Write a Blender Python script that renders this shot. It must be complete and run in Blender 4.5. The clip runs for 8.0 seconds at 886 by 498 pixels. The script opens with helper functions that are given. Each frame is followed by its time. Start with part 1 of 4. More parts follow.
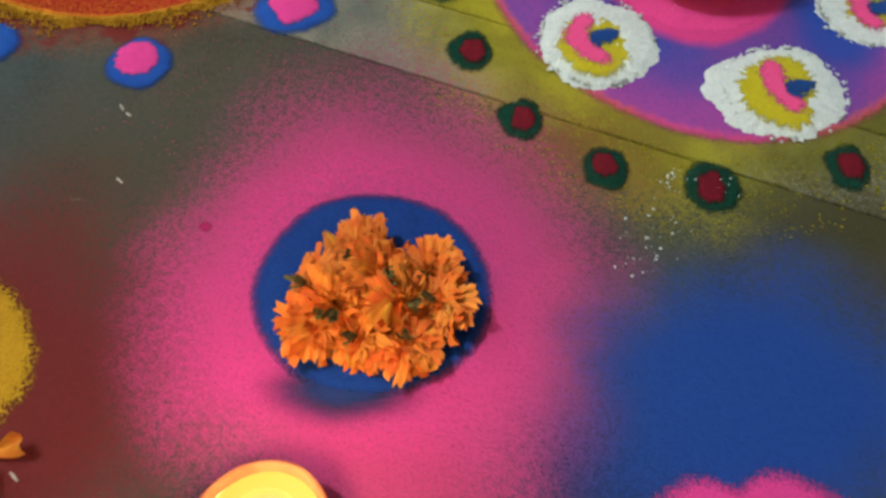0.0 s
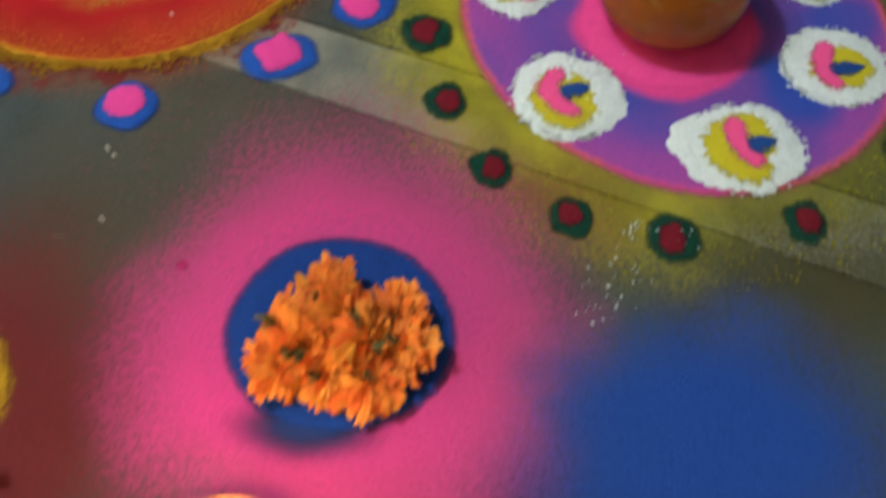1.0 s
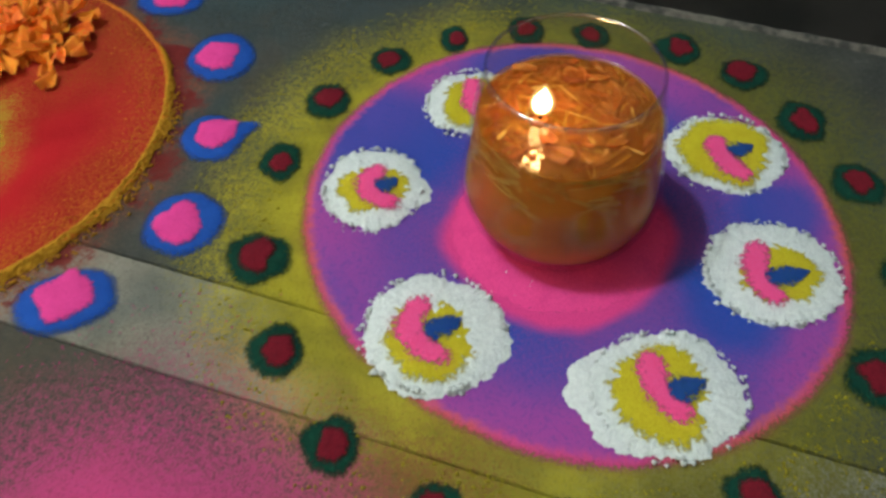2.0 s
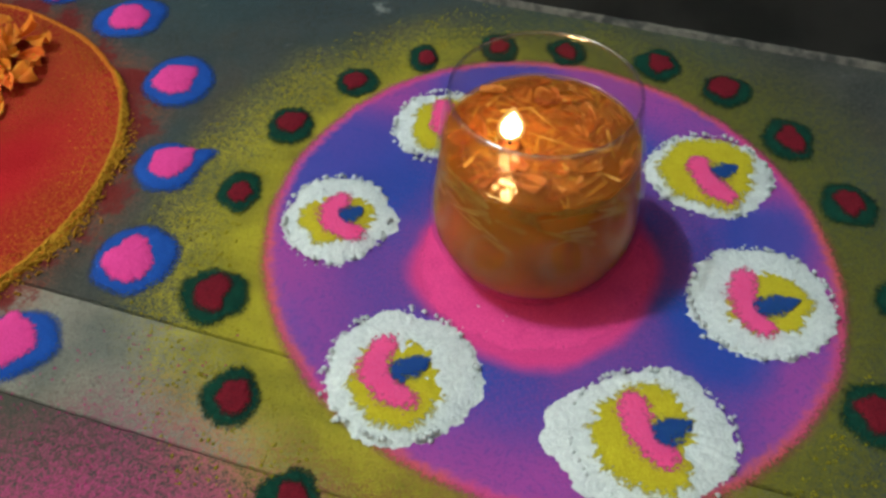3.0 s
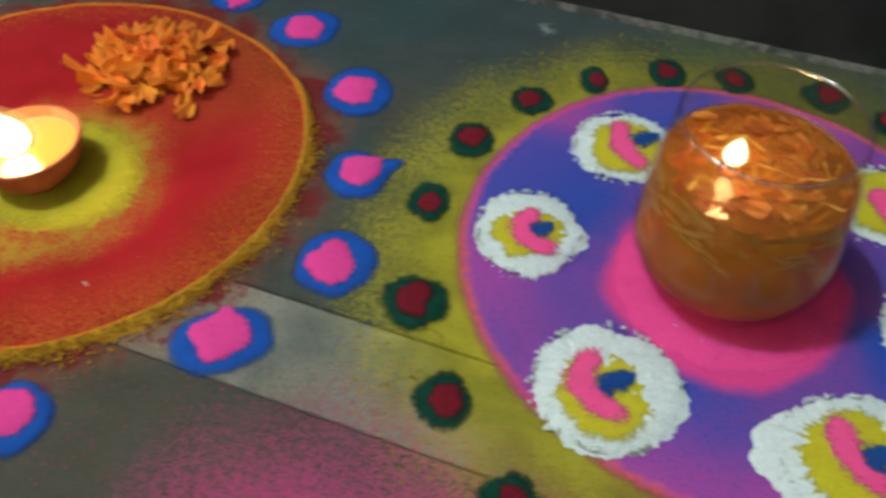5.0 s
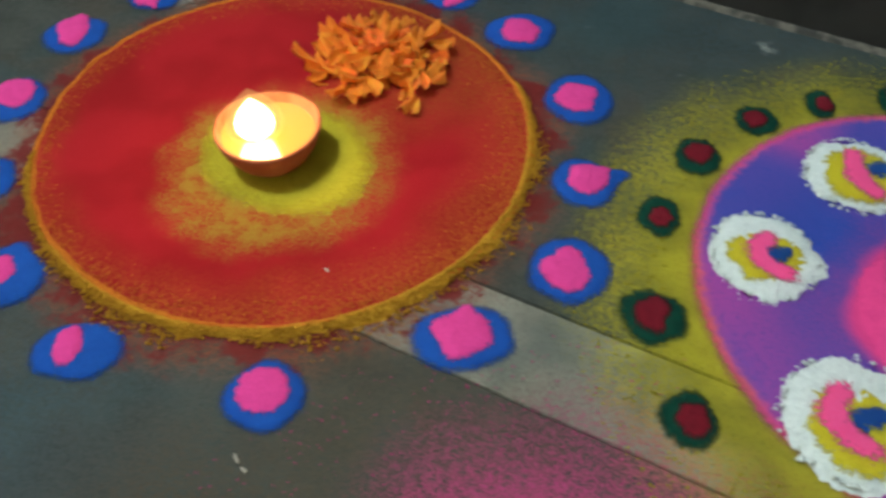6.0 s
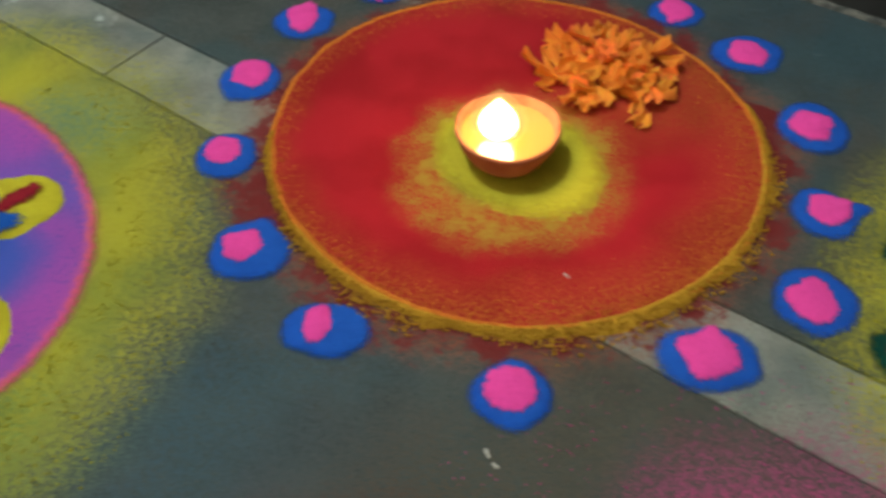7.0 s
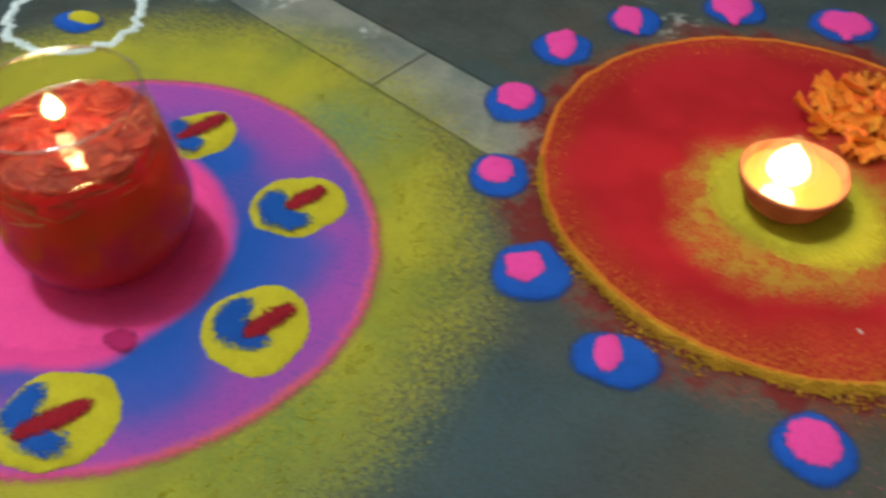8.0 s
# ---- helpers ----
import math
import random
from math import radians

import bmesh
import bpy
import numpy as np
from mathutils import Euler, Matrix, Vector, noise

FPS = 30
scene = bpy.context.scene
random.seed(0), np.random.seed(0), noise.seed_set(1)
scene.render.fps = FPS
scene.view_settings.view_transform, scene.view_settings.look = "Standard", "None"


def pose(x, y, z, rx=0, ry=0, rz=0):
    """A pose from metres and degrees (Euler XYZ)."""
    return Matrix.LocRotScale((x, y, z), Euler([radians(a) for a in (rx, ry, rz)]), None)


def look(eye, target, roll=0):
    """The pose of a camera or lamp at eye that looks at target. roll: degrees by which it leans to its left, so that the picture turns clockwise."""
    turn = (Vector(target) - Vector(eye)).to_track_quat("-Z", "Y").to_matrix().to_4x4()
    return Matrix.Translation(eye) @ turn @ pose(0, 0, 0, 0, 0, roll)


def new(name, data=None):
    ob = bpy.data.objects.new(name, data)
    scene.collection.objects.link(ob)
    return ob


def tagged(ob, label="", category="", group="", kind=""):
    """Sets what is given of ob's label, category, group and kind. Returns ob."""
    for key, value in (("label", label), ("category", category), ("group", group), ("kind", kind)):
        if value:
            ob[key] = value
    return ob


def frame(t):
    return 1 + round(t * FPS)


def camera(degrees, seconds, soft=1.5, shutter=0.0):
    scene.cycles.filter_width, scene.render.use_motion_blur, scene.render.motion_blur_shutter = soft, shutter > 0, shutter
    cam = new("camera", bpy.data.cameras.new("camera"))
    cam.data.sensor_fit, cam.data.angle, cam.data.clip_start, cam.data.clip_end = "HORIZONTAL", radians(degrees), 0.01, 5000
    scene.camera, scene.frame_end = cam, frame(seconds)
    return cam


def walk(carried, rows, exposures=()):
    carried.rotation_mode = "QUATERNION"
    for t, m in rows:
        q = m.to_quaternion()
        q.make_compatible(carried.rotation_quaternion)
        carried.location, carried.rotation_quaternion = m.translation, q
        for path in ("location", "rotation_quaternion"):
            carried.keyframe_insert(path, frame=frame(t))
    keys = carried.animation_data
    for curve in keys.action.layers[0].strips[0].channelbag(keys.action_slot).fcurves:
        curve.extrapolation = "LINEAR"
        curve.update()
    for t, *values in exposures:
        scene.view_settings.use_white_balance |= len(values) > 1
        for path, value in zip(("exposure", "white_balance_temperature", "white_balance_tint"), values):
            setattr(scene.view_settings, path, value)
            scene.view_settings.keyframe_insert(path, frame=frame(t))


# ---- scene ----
cam = camera(54.0, 8.0, soft=3.0, shutter=0.5)
PATH = [
    (0, (0.062, 0.044, 0.403), (0.028, 0.994, -1.357), -0.6),
    (0.5, (0.07, 0.019, 0.419), (0.018, 0.981, -1.334), -0.2),
    (0.7, (0.075, 0.014, 0.416), (-0.003, 0.977, -1.335), -1.4),
    (1, (0.081, 0.041, 0.419), (0.038, 1.062, -1.3), 0.4),
    (1.2, (0.104, 0.089, 0.416), (0.045, 1.109, -1.303), -1.3),
    (1.5, (0.13, 0.125, 0.383), (0.105, 1.303, -1.233), -0.7),
    (1.7, (0.136, 0.147, 0.37), (0.132, 1.372, -1.211), -0.4),
    (2, (0.148, 0.169, 0.351), (0.147, 1.44, -1.193), -1.1),
    (2.2, (0.149, 0.177, 0.343), (0.161, 1.455, -1.197), -1.0),
    (3.3, (0.163, 0.195, 0.335), (0.186, 1.501, -1.179), -1.3),
    (3.5, (0.164, 0.193, 0.334), (0.181, 1.507, -1.173), -1.5),
    (4, (0.155, 0.188, 0.337), (0.183, 1.505, -1.168), -1.2),
    (4.2, (0.146, 0.188, 0.335), (0.176, 1.505, -1.169), -1.2),
    (5.3, (0.048, 0.184, 0.351), (-0.059, 1.496, -1.154), -1.2),
    (5.5, (0.033, 0.183, 0.349), (-0.117, 1.494, -1.153), -1.8),
    (6, (-0.013, 0.181, 0.354), (-0.212, 1.478, -1.156), -0.9),
    (6.5, (-0.058, 0.176, 0.354), (-0.331, 1.465, -1.152), -0.2),
    (7, (-0.1, 0.161, 0.354), (-0.464, 1.439, -1.141), -0.5),
    (7.5, (-0.153, 0.146, 0.358), (-0.618, 1.406, -1.125), -0.8),
    (8, (-0.201, 0.126, 0.36), (-0.763, 1.369, -1.103), -1.0),
]
walk(cam, [(t, look(eye, target, roll)) for t, eye, target, roll in PATH], ((0, 0.0, 6760, 12), (1.5, 0.0, 6640, 11), (3.3, 0.0, 6480, 9), (5.5, -0.02, 6280, 6), (7.0, -0.03, 6280, 6), (7.5, -0.06, 6280, 6), (8.0, 0.04, 6320, 7)))

# ---- world, lamp, exposure ----
world = bpy.data.worlds.new("night")
scene.world = world
world.use_nodes = True
world.node_tree.nodes["Background"].inputs[0].default_value = (0.02, 0.022, 0.03, 1)
world.node_tree.nodes["Background"].inputs[1].default_value = 0.3
scene.view_settings.exposure = 0.0


def point_lamp(name, place, watts, colour, size):
    data = bpy.data.lights.new(name, "POINT")
    data.energy, data.color, data.shadow_soft_size = watts, colour, size
    ob = new(name, data)
    ob.location = place
    return ob


LAMP = (-1.35, 0.52, 3.35)
point_lamp("bulb_light", LAMP, 222, (0.93, 1.0, 1.0), 0.075)


# ---- materials ----
def lin(r, g, b, k=0.85):
    """Linear base colour from an 8 bit one."""
    out = []
    for v in (r, g, b):
        v /= 255
        out.append(min(0.9, k * (v / 12.92 if v <= 0.04045 else ((v + 0.055) / 1.055) ** 2.4)))
    grey = 0.3 * out[0] + 0.55 * out[1] + 0.15 * out[2]
    return (*(v * 0.95 + grey * 0.05 + 0.002 for v in out), 1)


class Mat:
    """A node material with short calls for the nodes used here."""

    def __init__(self, name):
        self.m = bpy.data.materials.new(name)
        self.m.use_nodes = True
        self.nt = self.m.node_tree
        self.bsdf = self.nt.nodes["Principled BSDF"]
        self.out = self.nt.nodes["Material Output"]

    def add(self, kind, **sets):
        n = self.nt.nodes.new(kind)
        for k, v in sets.items():
            setattr(n, k, v)
        return n

    def put(self, socket, v):
        if isinstance(v, bpy.types.NodeSocket):
            self.nt.links.new(v, socket)
        else:
            socket.default_value = v

    def math(self, op, a, b=0.0, clamp=False):
        n = self.add("ShaderNodeMath", operation=op, use_clamp=clamp)
        self.put(n.inputs[0], a), self.put(n.inputs[1], b)
        return n.outputs[0]

    def step(self, v, lo, hi, a=0.0, b=1.0):
        n = self.add("ShaderNodeMapRange", interpolation_type="SMOOTHSTEP")
        for i, q in enumerate((v, lo, hi, a, b)):
            self.put(n.inputs[i], q)
        return n.outputs[0]

    def mix(self, f, a, b):
        n = self.add("ShaderNodeMix", data_type="RGBA")
        self.put(n.inputs[0], f), self.put(n.inputs[6], a), self.put(n.inputs[7], b)
        return n.outputs[2]

    def place(self, own=False):
        if own:
            return self.add("ShaderNodeTexCoord").outputs["Object"]
        return self.add("ShaderNodeNewGeometry").outputs["Position"]

    def noise(self, scale, detail=2.0, vec=None, rough=0.5):
        n = self.add("ShaderNodeTexNoise")
        n.inputs["Scale"].default_value, n.inputs["Detail"].default_value, n.inputs["Roughness"].default_value = scale, detail, rough
        self.put(n.inputs["Vector"], vec if vec is not None else self.place())
        return n.outputs[0]

    def rand(self):
        return self.add("ShaderNodeObjectInfo").outputs["Random"]

    def moved(self, vec, scale, amount):
        """The place, shifted by a soft noise."""
        n = self.add("ShaderNodeTexNoise")
        n.inputs["Scale"].default_value, n.inputs["Detail"].default_value = scale, 3
        self.put(n.inputs["Vector"], vec)
        a = self.add("ShaderNodeVectorMath", operation="SUBTRACT")
        self.put(a.inputs[0], n.outputs["Color"])
        a.inputs[1].default_value = (0.5, 0.5, 0.5)
        b = self.add("ShaderNodeVectorMath", operation="MULTIPLY")
        self.put(b.inputs[0], a.outputs[0])
        b.inputs[1].default_value = (amount, amount, 0)
        c = self.add("ShaderNodeVectorMath", operation="ADD")
        self.put(c.inputs[0], vec), self.put(c.inputs[1], b.outputs[0])
        return c.outputs[0]

    def far(self, vec, cx, cy, sx=1.0, sy=1.0):
        """Level distance from a centre."""
        a = self.add("ShaderNodeVectorMath", operation="SUBTRACT")
        self.put(a.inputs[0], vec)
        a.inputs[1].default_value = (cx, cy, 0)
        b = self.add("ShaderNodeVectorMath", operation="MULTIPLY")
        self.put(b.inputs[0], a.outputs[0])
        b.inputs[1].default_value = (1 / sx, 1 / sy, 0)
        c = self.add("ShaderNodeVectorMath", operation="LENGTH")
        self.put(c.inputs[0], b.outputs[0])
        return c.outputs["Value"]

    def grainy(self, density, grain, k=3.0):
        """How much of the ground the strewn powder hides."""
        open_part = self.math("MULTIPLY", density, self.math("SUBTRACT", 1.0, density))
        v = self.math("MULTIPLY", open_part, self.math("SUBTRACT", 0.5, grain))
        return self.math("ADD", density, self.math("MULTIPLY", v, k), clamp=True)

    def bump(self, height, strength, dist=0.001):
        n = self.add("ShaderNodeBump")
        n.inputs["Strength"].default_value, n.inputs["Distance"].default_value = strength, dist
        self.put(n.inputs["Height"], height)
        self.put(self.bsdf.inputs["Normal"], n.outputs[0])

    def done(self, colour, rough=0.9, spec=0.2):
        self.put(self.bsdf.inputs["Base Color"], colour), self.put(self.bsdf.inputs["Roughness"], rough)
        self.put(self.bsdf.inputs["Specular IOR Level"], spec)
        return self.m


def feather(m, lo, hi, scale, amount):
    """Lets a powder layer thin out, grain by grain, at its own edge."""
    s = m.add("ShaderNodeAttribute", attribute_name="out_way").outputs["Fac"]
    s = m.math("ADD", s, m.math("MULTIPLY", m.math("SUBTRACT", m.noise(scale, 3), 0.5), amount))
    m.put(m.bsdf.inputs["Alpha"], m.step(s, lo, hi, 1.0, 0.0))


def powder(name, main, other, fine=1100, amount=0.7, bump=0.6, soft_edge=(0.9, 1.02), fray=0.3, fray_scale=1300):
    """Dry rangoli powder: grain, soft patches, a fine relief and a dusty edge."""
    m = Mat(name)
    grain = m.noise(fine, 3, None, 0.6)
    soft = m.noise(90, 3)
    f = m.math("ADD", m.math("MULTIPLY", m.step(grain, 0.4, 0.62), amount), m.math("MULTIPLY", m.step(soft, 0.45, 0.75), 0.35), clamp=True)
    m.bump(m.math("ADD", grain, m.math("MULTIPLY", soft, 0.5)), bump, 0.0012)
    if soft_edge:
        feather(m, *soft_edge, fray_scale, fray)
    return m.done(m.mix(f, main, other), 0.95, 0.1)


WHITE = powder("white_powder", lin(232, 246, 250, 0.92), lin(204, 220, 226, 0.92), 600, 0.55, 0.9, None)
YELLOW = powder("yellow_powder", lin(216, 208, 14), lin(196, 182, 8), soft_edge=(0.82, 1.0), fray=0.55, fray_scale=800)
BRIGHT_YELLOW = powder("bright_yellow_powder", lin(212, 202, 16), lin(186, 172, 10), soft_edge=(0.95, 1.03))
YELLOW_PATCH = powder("thin_yellow_powder", lin(214, 202, 32), lin(190, 172, 24), soft_edge=(0.72, 1.0), fray=1.1)
PINK = powder("pink_powder", lin(242, 72, 170, 0.92), lin(222, 54, 150, 0.92), soft_edge=(0.86, 0.98), fray=0.5)
CRESCENT = powder("light_pink_powder", lin(255, 84, 158, 1.0), lin(248, 70, 146, 1.0), soft_edge=(0.4, 0.95), fray=1.3, fray_scale=560)
BLUE = powder("blue_powder", lin(26, 94, 200), lin(22, 78, 176), soft_edge=(0.8, 1.02), fray=0.6)
DEEP_BLUE = powder("deep_blue_powder", lin(24, 72, 160), lin(18, 58, 135), soft_edge=(0.9, 1.03), fray=0.25)
DASH = powder("blue_dash_powder", lin(24, 72, 160), lin(30, 84, 140), soft_edge=(0.35, 0.95), fray=1.5, fray_scale=560)
GREEN = powder("green_powder", lin(6, 74, 58), lin(4, 50, 42), soft_edge=(0.76, 1.0), fray=0.7)
CRIMSON = powder("crimson_powder", lin(128, 20, 42), lin(95, 14, 34), soft_edge=(0.7, 1.0), fray=0.7)
STROKE_BLUE = powder("blue_stroke_powder", lin(24, 92, 186), lin(20, 76, 160), soft_edge=(0.45, 0.98), fray=1.3, fray_scale=560)
STROKE_RED = powder("red_stroke_powder", lin(160, 22, 40), lin(125, 16, 34), soft_edge=(0.45, 0.98), fray=1.3, fray_scale=560)
DISC_YELLOW = powder("amber_powder", lin(208, 162, 18), lin(180, 130, 12), soft_edge=(0.88, 1.0), fray=0.4, fray_scale=700)
HUB = powder("hub_pink_powder", lin(250, 76, 162, 0.95), lin(230, 56, 146, 0.95), soft_edge=(0.88, 1.0), fray=0.4)
SMEAR = powder("smeared_blue_powder", lin(34, 66, 130), lin(60, 60, 110), soft_edge=(0.1, 0.95), fray=0.8)
STAIN = powder("wet_pink_powder", lin(196, 34, 112), lin(170, 28, 96), soft_edge=(0.6, 1.0), fray=0.8)
ORANGE = powder("orange_yellow_powder", lin(226, 138, 22), lin(190, 92, 16), 900, 0.9, soft_edge=None)
OCHRE = powder("ochre_powder", lin(206, 158, 22), lin(178, 124, 16), 700, 0.8, 1.0, None)


def floor_material(name, stone, stone_dark):
    """Stone slabs with thin strewn clouds of coloured powder on them."""
    m = Mat(name)
    p = m.place()
    q = m.moved(p, 14, 0.05)
    grain = m.step(m.noise(800, 3, p, 0.6), 0.37, 0.63)
    coarse = m.step(m.noise(260, 3, p), 0.35, 0.65)
    g = m.math("ADD", m.math("MULTIPLY", grain, 0.65), m.math("MULTIPLY", coarse, 0.35))
    col = m.mix(m.step(m.noise(28, 4, p), 0.35, 0.7), stone, stone_dark)
    col = m.mix(m.math("MULTIPLY", m.step(m.noise(500, 3, p, 0.65), 0.5, 0.72), 0.45), col, lin(112, 108, 96))
    col = m.mix(m.math("MULTIPLY", m.step(m.noise(420, 3, m.moved(p, 60, 0.01), 0.6), 0.55, 0.72), 0.5), col, lin(48, 50, 48))
    patch = m.step(m.noise(22, 3, q), 0.35, 0.65)
    col = m.mix(m.math("MULTIPLY", m.step(m.noise(11, 4, q, 0.6), 0.45, 0.65), 0.5), col, lin(52, 82, 88))
    col = m.mix(m.math("MULTIPLY", m.step(m.noise(13, 4, m.moved(p, 9, 0.2), 0.6), 0.5, 0.68), 0.35), col, lin(84, 70, 58))
    turned = m.add("ShaderNodeMapping")
    turned.inputs["Rotation"].default_value, turned.inputs["Scale"].default_value = (0, 0, 0.5), (40, 220, 1)
    m.put(turned.inputs["Vector"], p)
    scuff = m.math("MULTIPLY", m.step(m.noise(1.0, 3, turned.outputs[0]), 0.66, 0.74), m.step(m.noise(9, 2, p), 0.5, 0.62, 0.0, 0.5))
    col = m.mix(scuff, col, lin(150, 155, 150))
    # pale, broken-up spots on the stone
    for cx, cy, size in ((-0.479, 0.612, 0.012), (-0.56, 0.625, 0.02), (-0.62, 0.615, 0.02), (0.13, 0.69, 0.010), (-0.268, 0.706, 0.024)):
        pale_spot = m.math("MULTIPLY", m.step(m.far(p, cx, cy), size * 0.3, size, 1.0, 0.0), m.step(m.noise(120, 3, p), 0.5, 0.6))
        col = m.mix(m.math("MULTIPLY", pale_spot, 0.7), col, lin(200, 205, 200))

    def cloud(col, colour, d, near, far, most, k=3.0):
        dens = m.math("MULTIPLY", m.step(d, near, far, 1.0, 0.0), most)
        return m.mix(m.grainy(dens, g, k), col, colour)

    # dull olive and teal dust
    col = cloud(col, lin(50, 88, 104), m.far(q, -0.25, 0.325, 1.3, 0.8), 0.0, 0.15, 0.5)
    col = cloud(col, lin(86, 78, 62), m.far(q, -0.06, 0.32, 1.1, 0.9), 0.05, 0.155, 0.55)
    col = cloud(col, lin(84, 64, 40), m.far(q, -0.17, 0.30, 1.0, 0.8), 0.0, 0.11, 0.5)
    col = cloud(col, lin(40, 72, 84), m.far(q, 0.15, 0.75, 3.0, 1.0), 0.05, 0.17, 0.45)
    # yellow round the two purple discs
    yellow = m.mix(patch, lin(180, 174, 14), lin(144, 140, 16))
    # the first ring turns darker and thinner away from its left side
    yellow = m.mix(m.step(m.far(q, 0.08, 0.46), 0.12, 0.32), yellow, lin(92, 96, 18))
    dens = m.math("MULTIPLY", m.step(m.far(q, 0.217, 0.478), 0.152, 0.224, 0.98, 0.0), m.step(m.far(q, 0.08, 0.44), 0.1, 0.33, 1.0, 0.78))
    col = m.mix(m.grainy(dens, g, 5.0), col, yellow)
    col = cloud(col, lin(136, 84, 44), m.far(q, 0.12, 0.325, 1.2, 0.8), 0.0, 0.075, 0.75, 4.0)
    col = cloud(col, lin(70, 66, 26), m.far(q, 0.30, 0.28, 1.4, 0.8), 0.0, 0.09, 0.75, 4.0)
    yellow_2 = m.mix(m.math("MULTIPLY", m.step(m.noise(16, 2, q), 0.4, 0.7), 0.6), lin(178, 172, 16), lin(120, 136, 46))
    col = cloud(col, yellow_2, m.far(q, -0.53, 0.365), 0.178, 0.254, 1.0, 5.0)
    col = cloud(col, lin(86, 128, 104), m.far(q, -0.44, 0.505), 0.0, 0.06, 0.65, 4.0)
    col = cloud(col, lin(100, 130, 60), m.far(q, -0.36, 0.30), 0.0, 0.07, 0.5, 4.0)
    # dark red, pink and blue clouds round the flower disc
    col = cloud(col, lin(118, 12, 22), m.far(q, -0.172, 0.178), 0.05, 0.155, 0.9, 3.0)
    col = cloud(col, lin(20, 46, 112), m.far(q, 0.14, 0.11), 0.04, 0.13, 0.9, 2.0)
    pink = m.mix(m.step(m.far(q, -0.09, 0.22), 0.1, 0.27), lin(232, 56, 146, 0.92), lin(196, 60, 132, 0.92))
    col = cloud(col, pink, m.far(q, 0.024, 0.234), 0.074, 0.146, 1.0, 2.6)
    col = cloud(col, lin(190, 62, 130), m.far(q, 0.015, 0.295), 0.06, 0.125, 0.38, 5.0)
    col = cloud(col, lin(205, 54, 122), m.far(q, 0.03, 0.10), 0.03, 0.10, 0.75, 3.0)
    col = cloud(col, lin(0, 68, 162, 0.92), m.far(q, 0.206, 0.184, 1.0, 0.9), 0.04, 0.118, 1.0, 2.8)
    # red and orange dust fallen outside the red disc
    d = m.far(q, -0.169, 0.560)
    blot = m.step(m.noise(60, 4, p, 0.6), 0.4, 0.62)
    col = cloud(col, lin(150, 80, 45), d, 0.15, 0.182, 0.5, 4.0)
    dens = m.math("MULTIPLY", m.step(m.math("SUBTRACT", d, m.math("MULTIPLY", blot, 0.018)), 0.142, 0.164, 0.95, 0.0), 1.0)
    col = m.mix(m.grainy(dens, g, 4.0), col, lin(116, 14, 18))
    # dark specks over the whole floor, painted as tiny shadows between powder grains
    col = m.mix(m.math("MULTIPLY", m.step(m.noise(640, 3, m.moved(p, 70, 0.006), 0.6), 0.54, 0.66), 0.3), col, lin(38, 36, 26))
    rough = m.math("ADD", 0.55, m.math("MULTIPLY", g, 0.4))
    m.bump(m.math("ADD", grain, coarse), 0.35, 0.0008)
    return m.done(col, rough, 0.25)


SLAB = floor_material("dark_stone_with_powder", lin(73, 79, 76), lin(56, 63, 62))
BAND = floor_material("pale_stone_with_powder", lin(150, 152, 142), lin(128, 130, 122))


def disc_material(name, centre, hub, blue, ring_blue, middle, spots):
    """Purple powder disc: pink hub, blue clouds, purple outer ring."""
    m = Mat(name)
    p = m.place()
    q = m.moved(p, 20, 0.02)
    grain = m.noise(1300, 3, p)
    d = m.far(q, *centre)
    cloud = m.step(m.noise(13, 2, q), 0.42, 0.62)
    col = m.mix(cloud, lin(122, 76, 178), blue)
    mid = m.math("MULTIPLY", m.step(d, 0.06, 0.09), m.step(d, 0.10, 0.145, ring_blue, 0.0))
    col = m.mix(mid, col, blue)
    ring = m.step(m.far(q, *middle), 0.085, 0.135)
    col = m.mix(m.math("MULTIPLY", ring, m.step(m.noise(9, 2, q), 0.3, 0.55, 0.35, 1.0)), col, lin(174, 76, 178))
    speck = m.math("MULTIPLY", m.step(m.noise(620, 3, p, 0.65), 0.46, 0.62), 0.34)
    col = m.mix(speck, col, lin(168, 74, 172))
    speck = m.math("MULTIPLY", m.step(m.noise(560, 3, m.moved(p, 50, 0.02), 0.65), 0.5, 0.64), 0.38)
    col = m.mix(speck, col, lin(60, 70, 168))
    for x, y, size in spots:
        col = m.mix(m.step(m.far(q, x, y), size * 0.4, size, 0.8, 0.0), col, blue)
    col = m.mix(m.step(d, hub - 0.005, hub + 0.005, 1.0, 0.0), col, m.mix(m.step(grain, 0.4, 0.7), lin(248, 72, 160), lin(220, 50, 140)))
    s = m.math("ADD", m.add("ShaderNodeAttribute", attribute_name="out_way").outputs["Fac"], m.math("MULTIPLY", m.math("SUBTRACT", m.noise(260, 3, p), 0.5), 0.05))
    coral = m.mix(m.step(m.noise(12, 2, p), 0.4, 0.6), lin(236, 78, 140), lin(236, 104, 84))
    col = m.mix(m.math("MULTIPLY", m.step(s, 0.925, 0.972), 0.8), col, coral)
    feather(m, 0.955, 1.0, 1000, 0.07)
    m.bump(m.math("ADD", grain, m.math("MULTIPLY", m.noise(200, 2, p), 0.6)), 0.5, 0.001)
    return m.done(col, 0.95, 0.1)


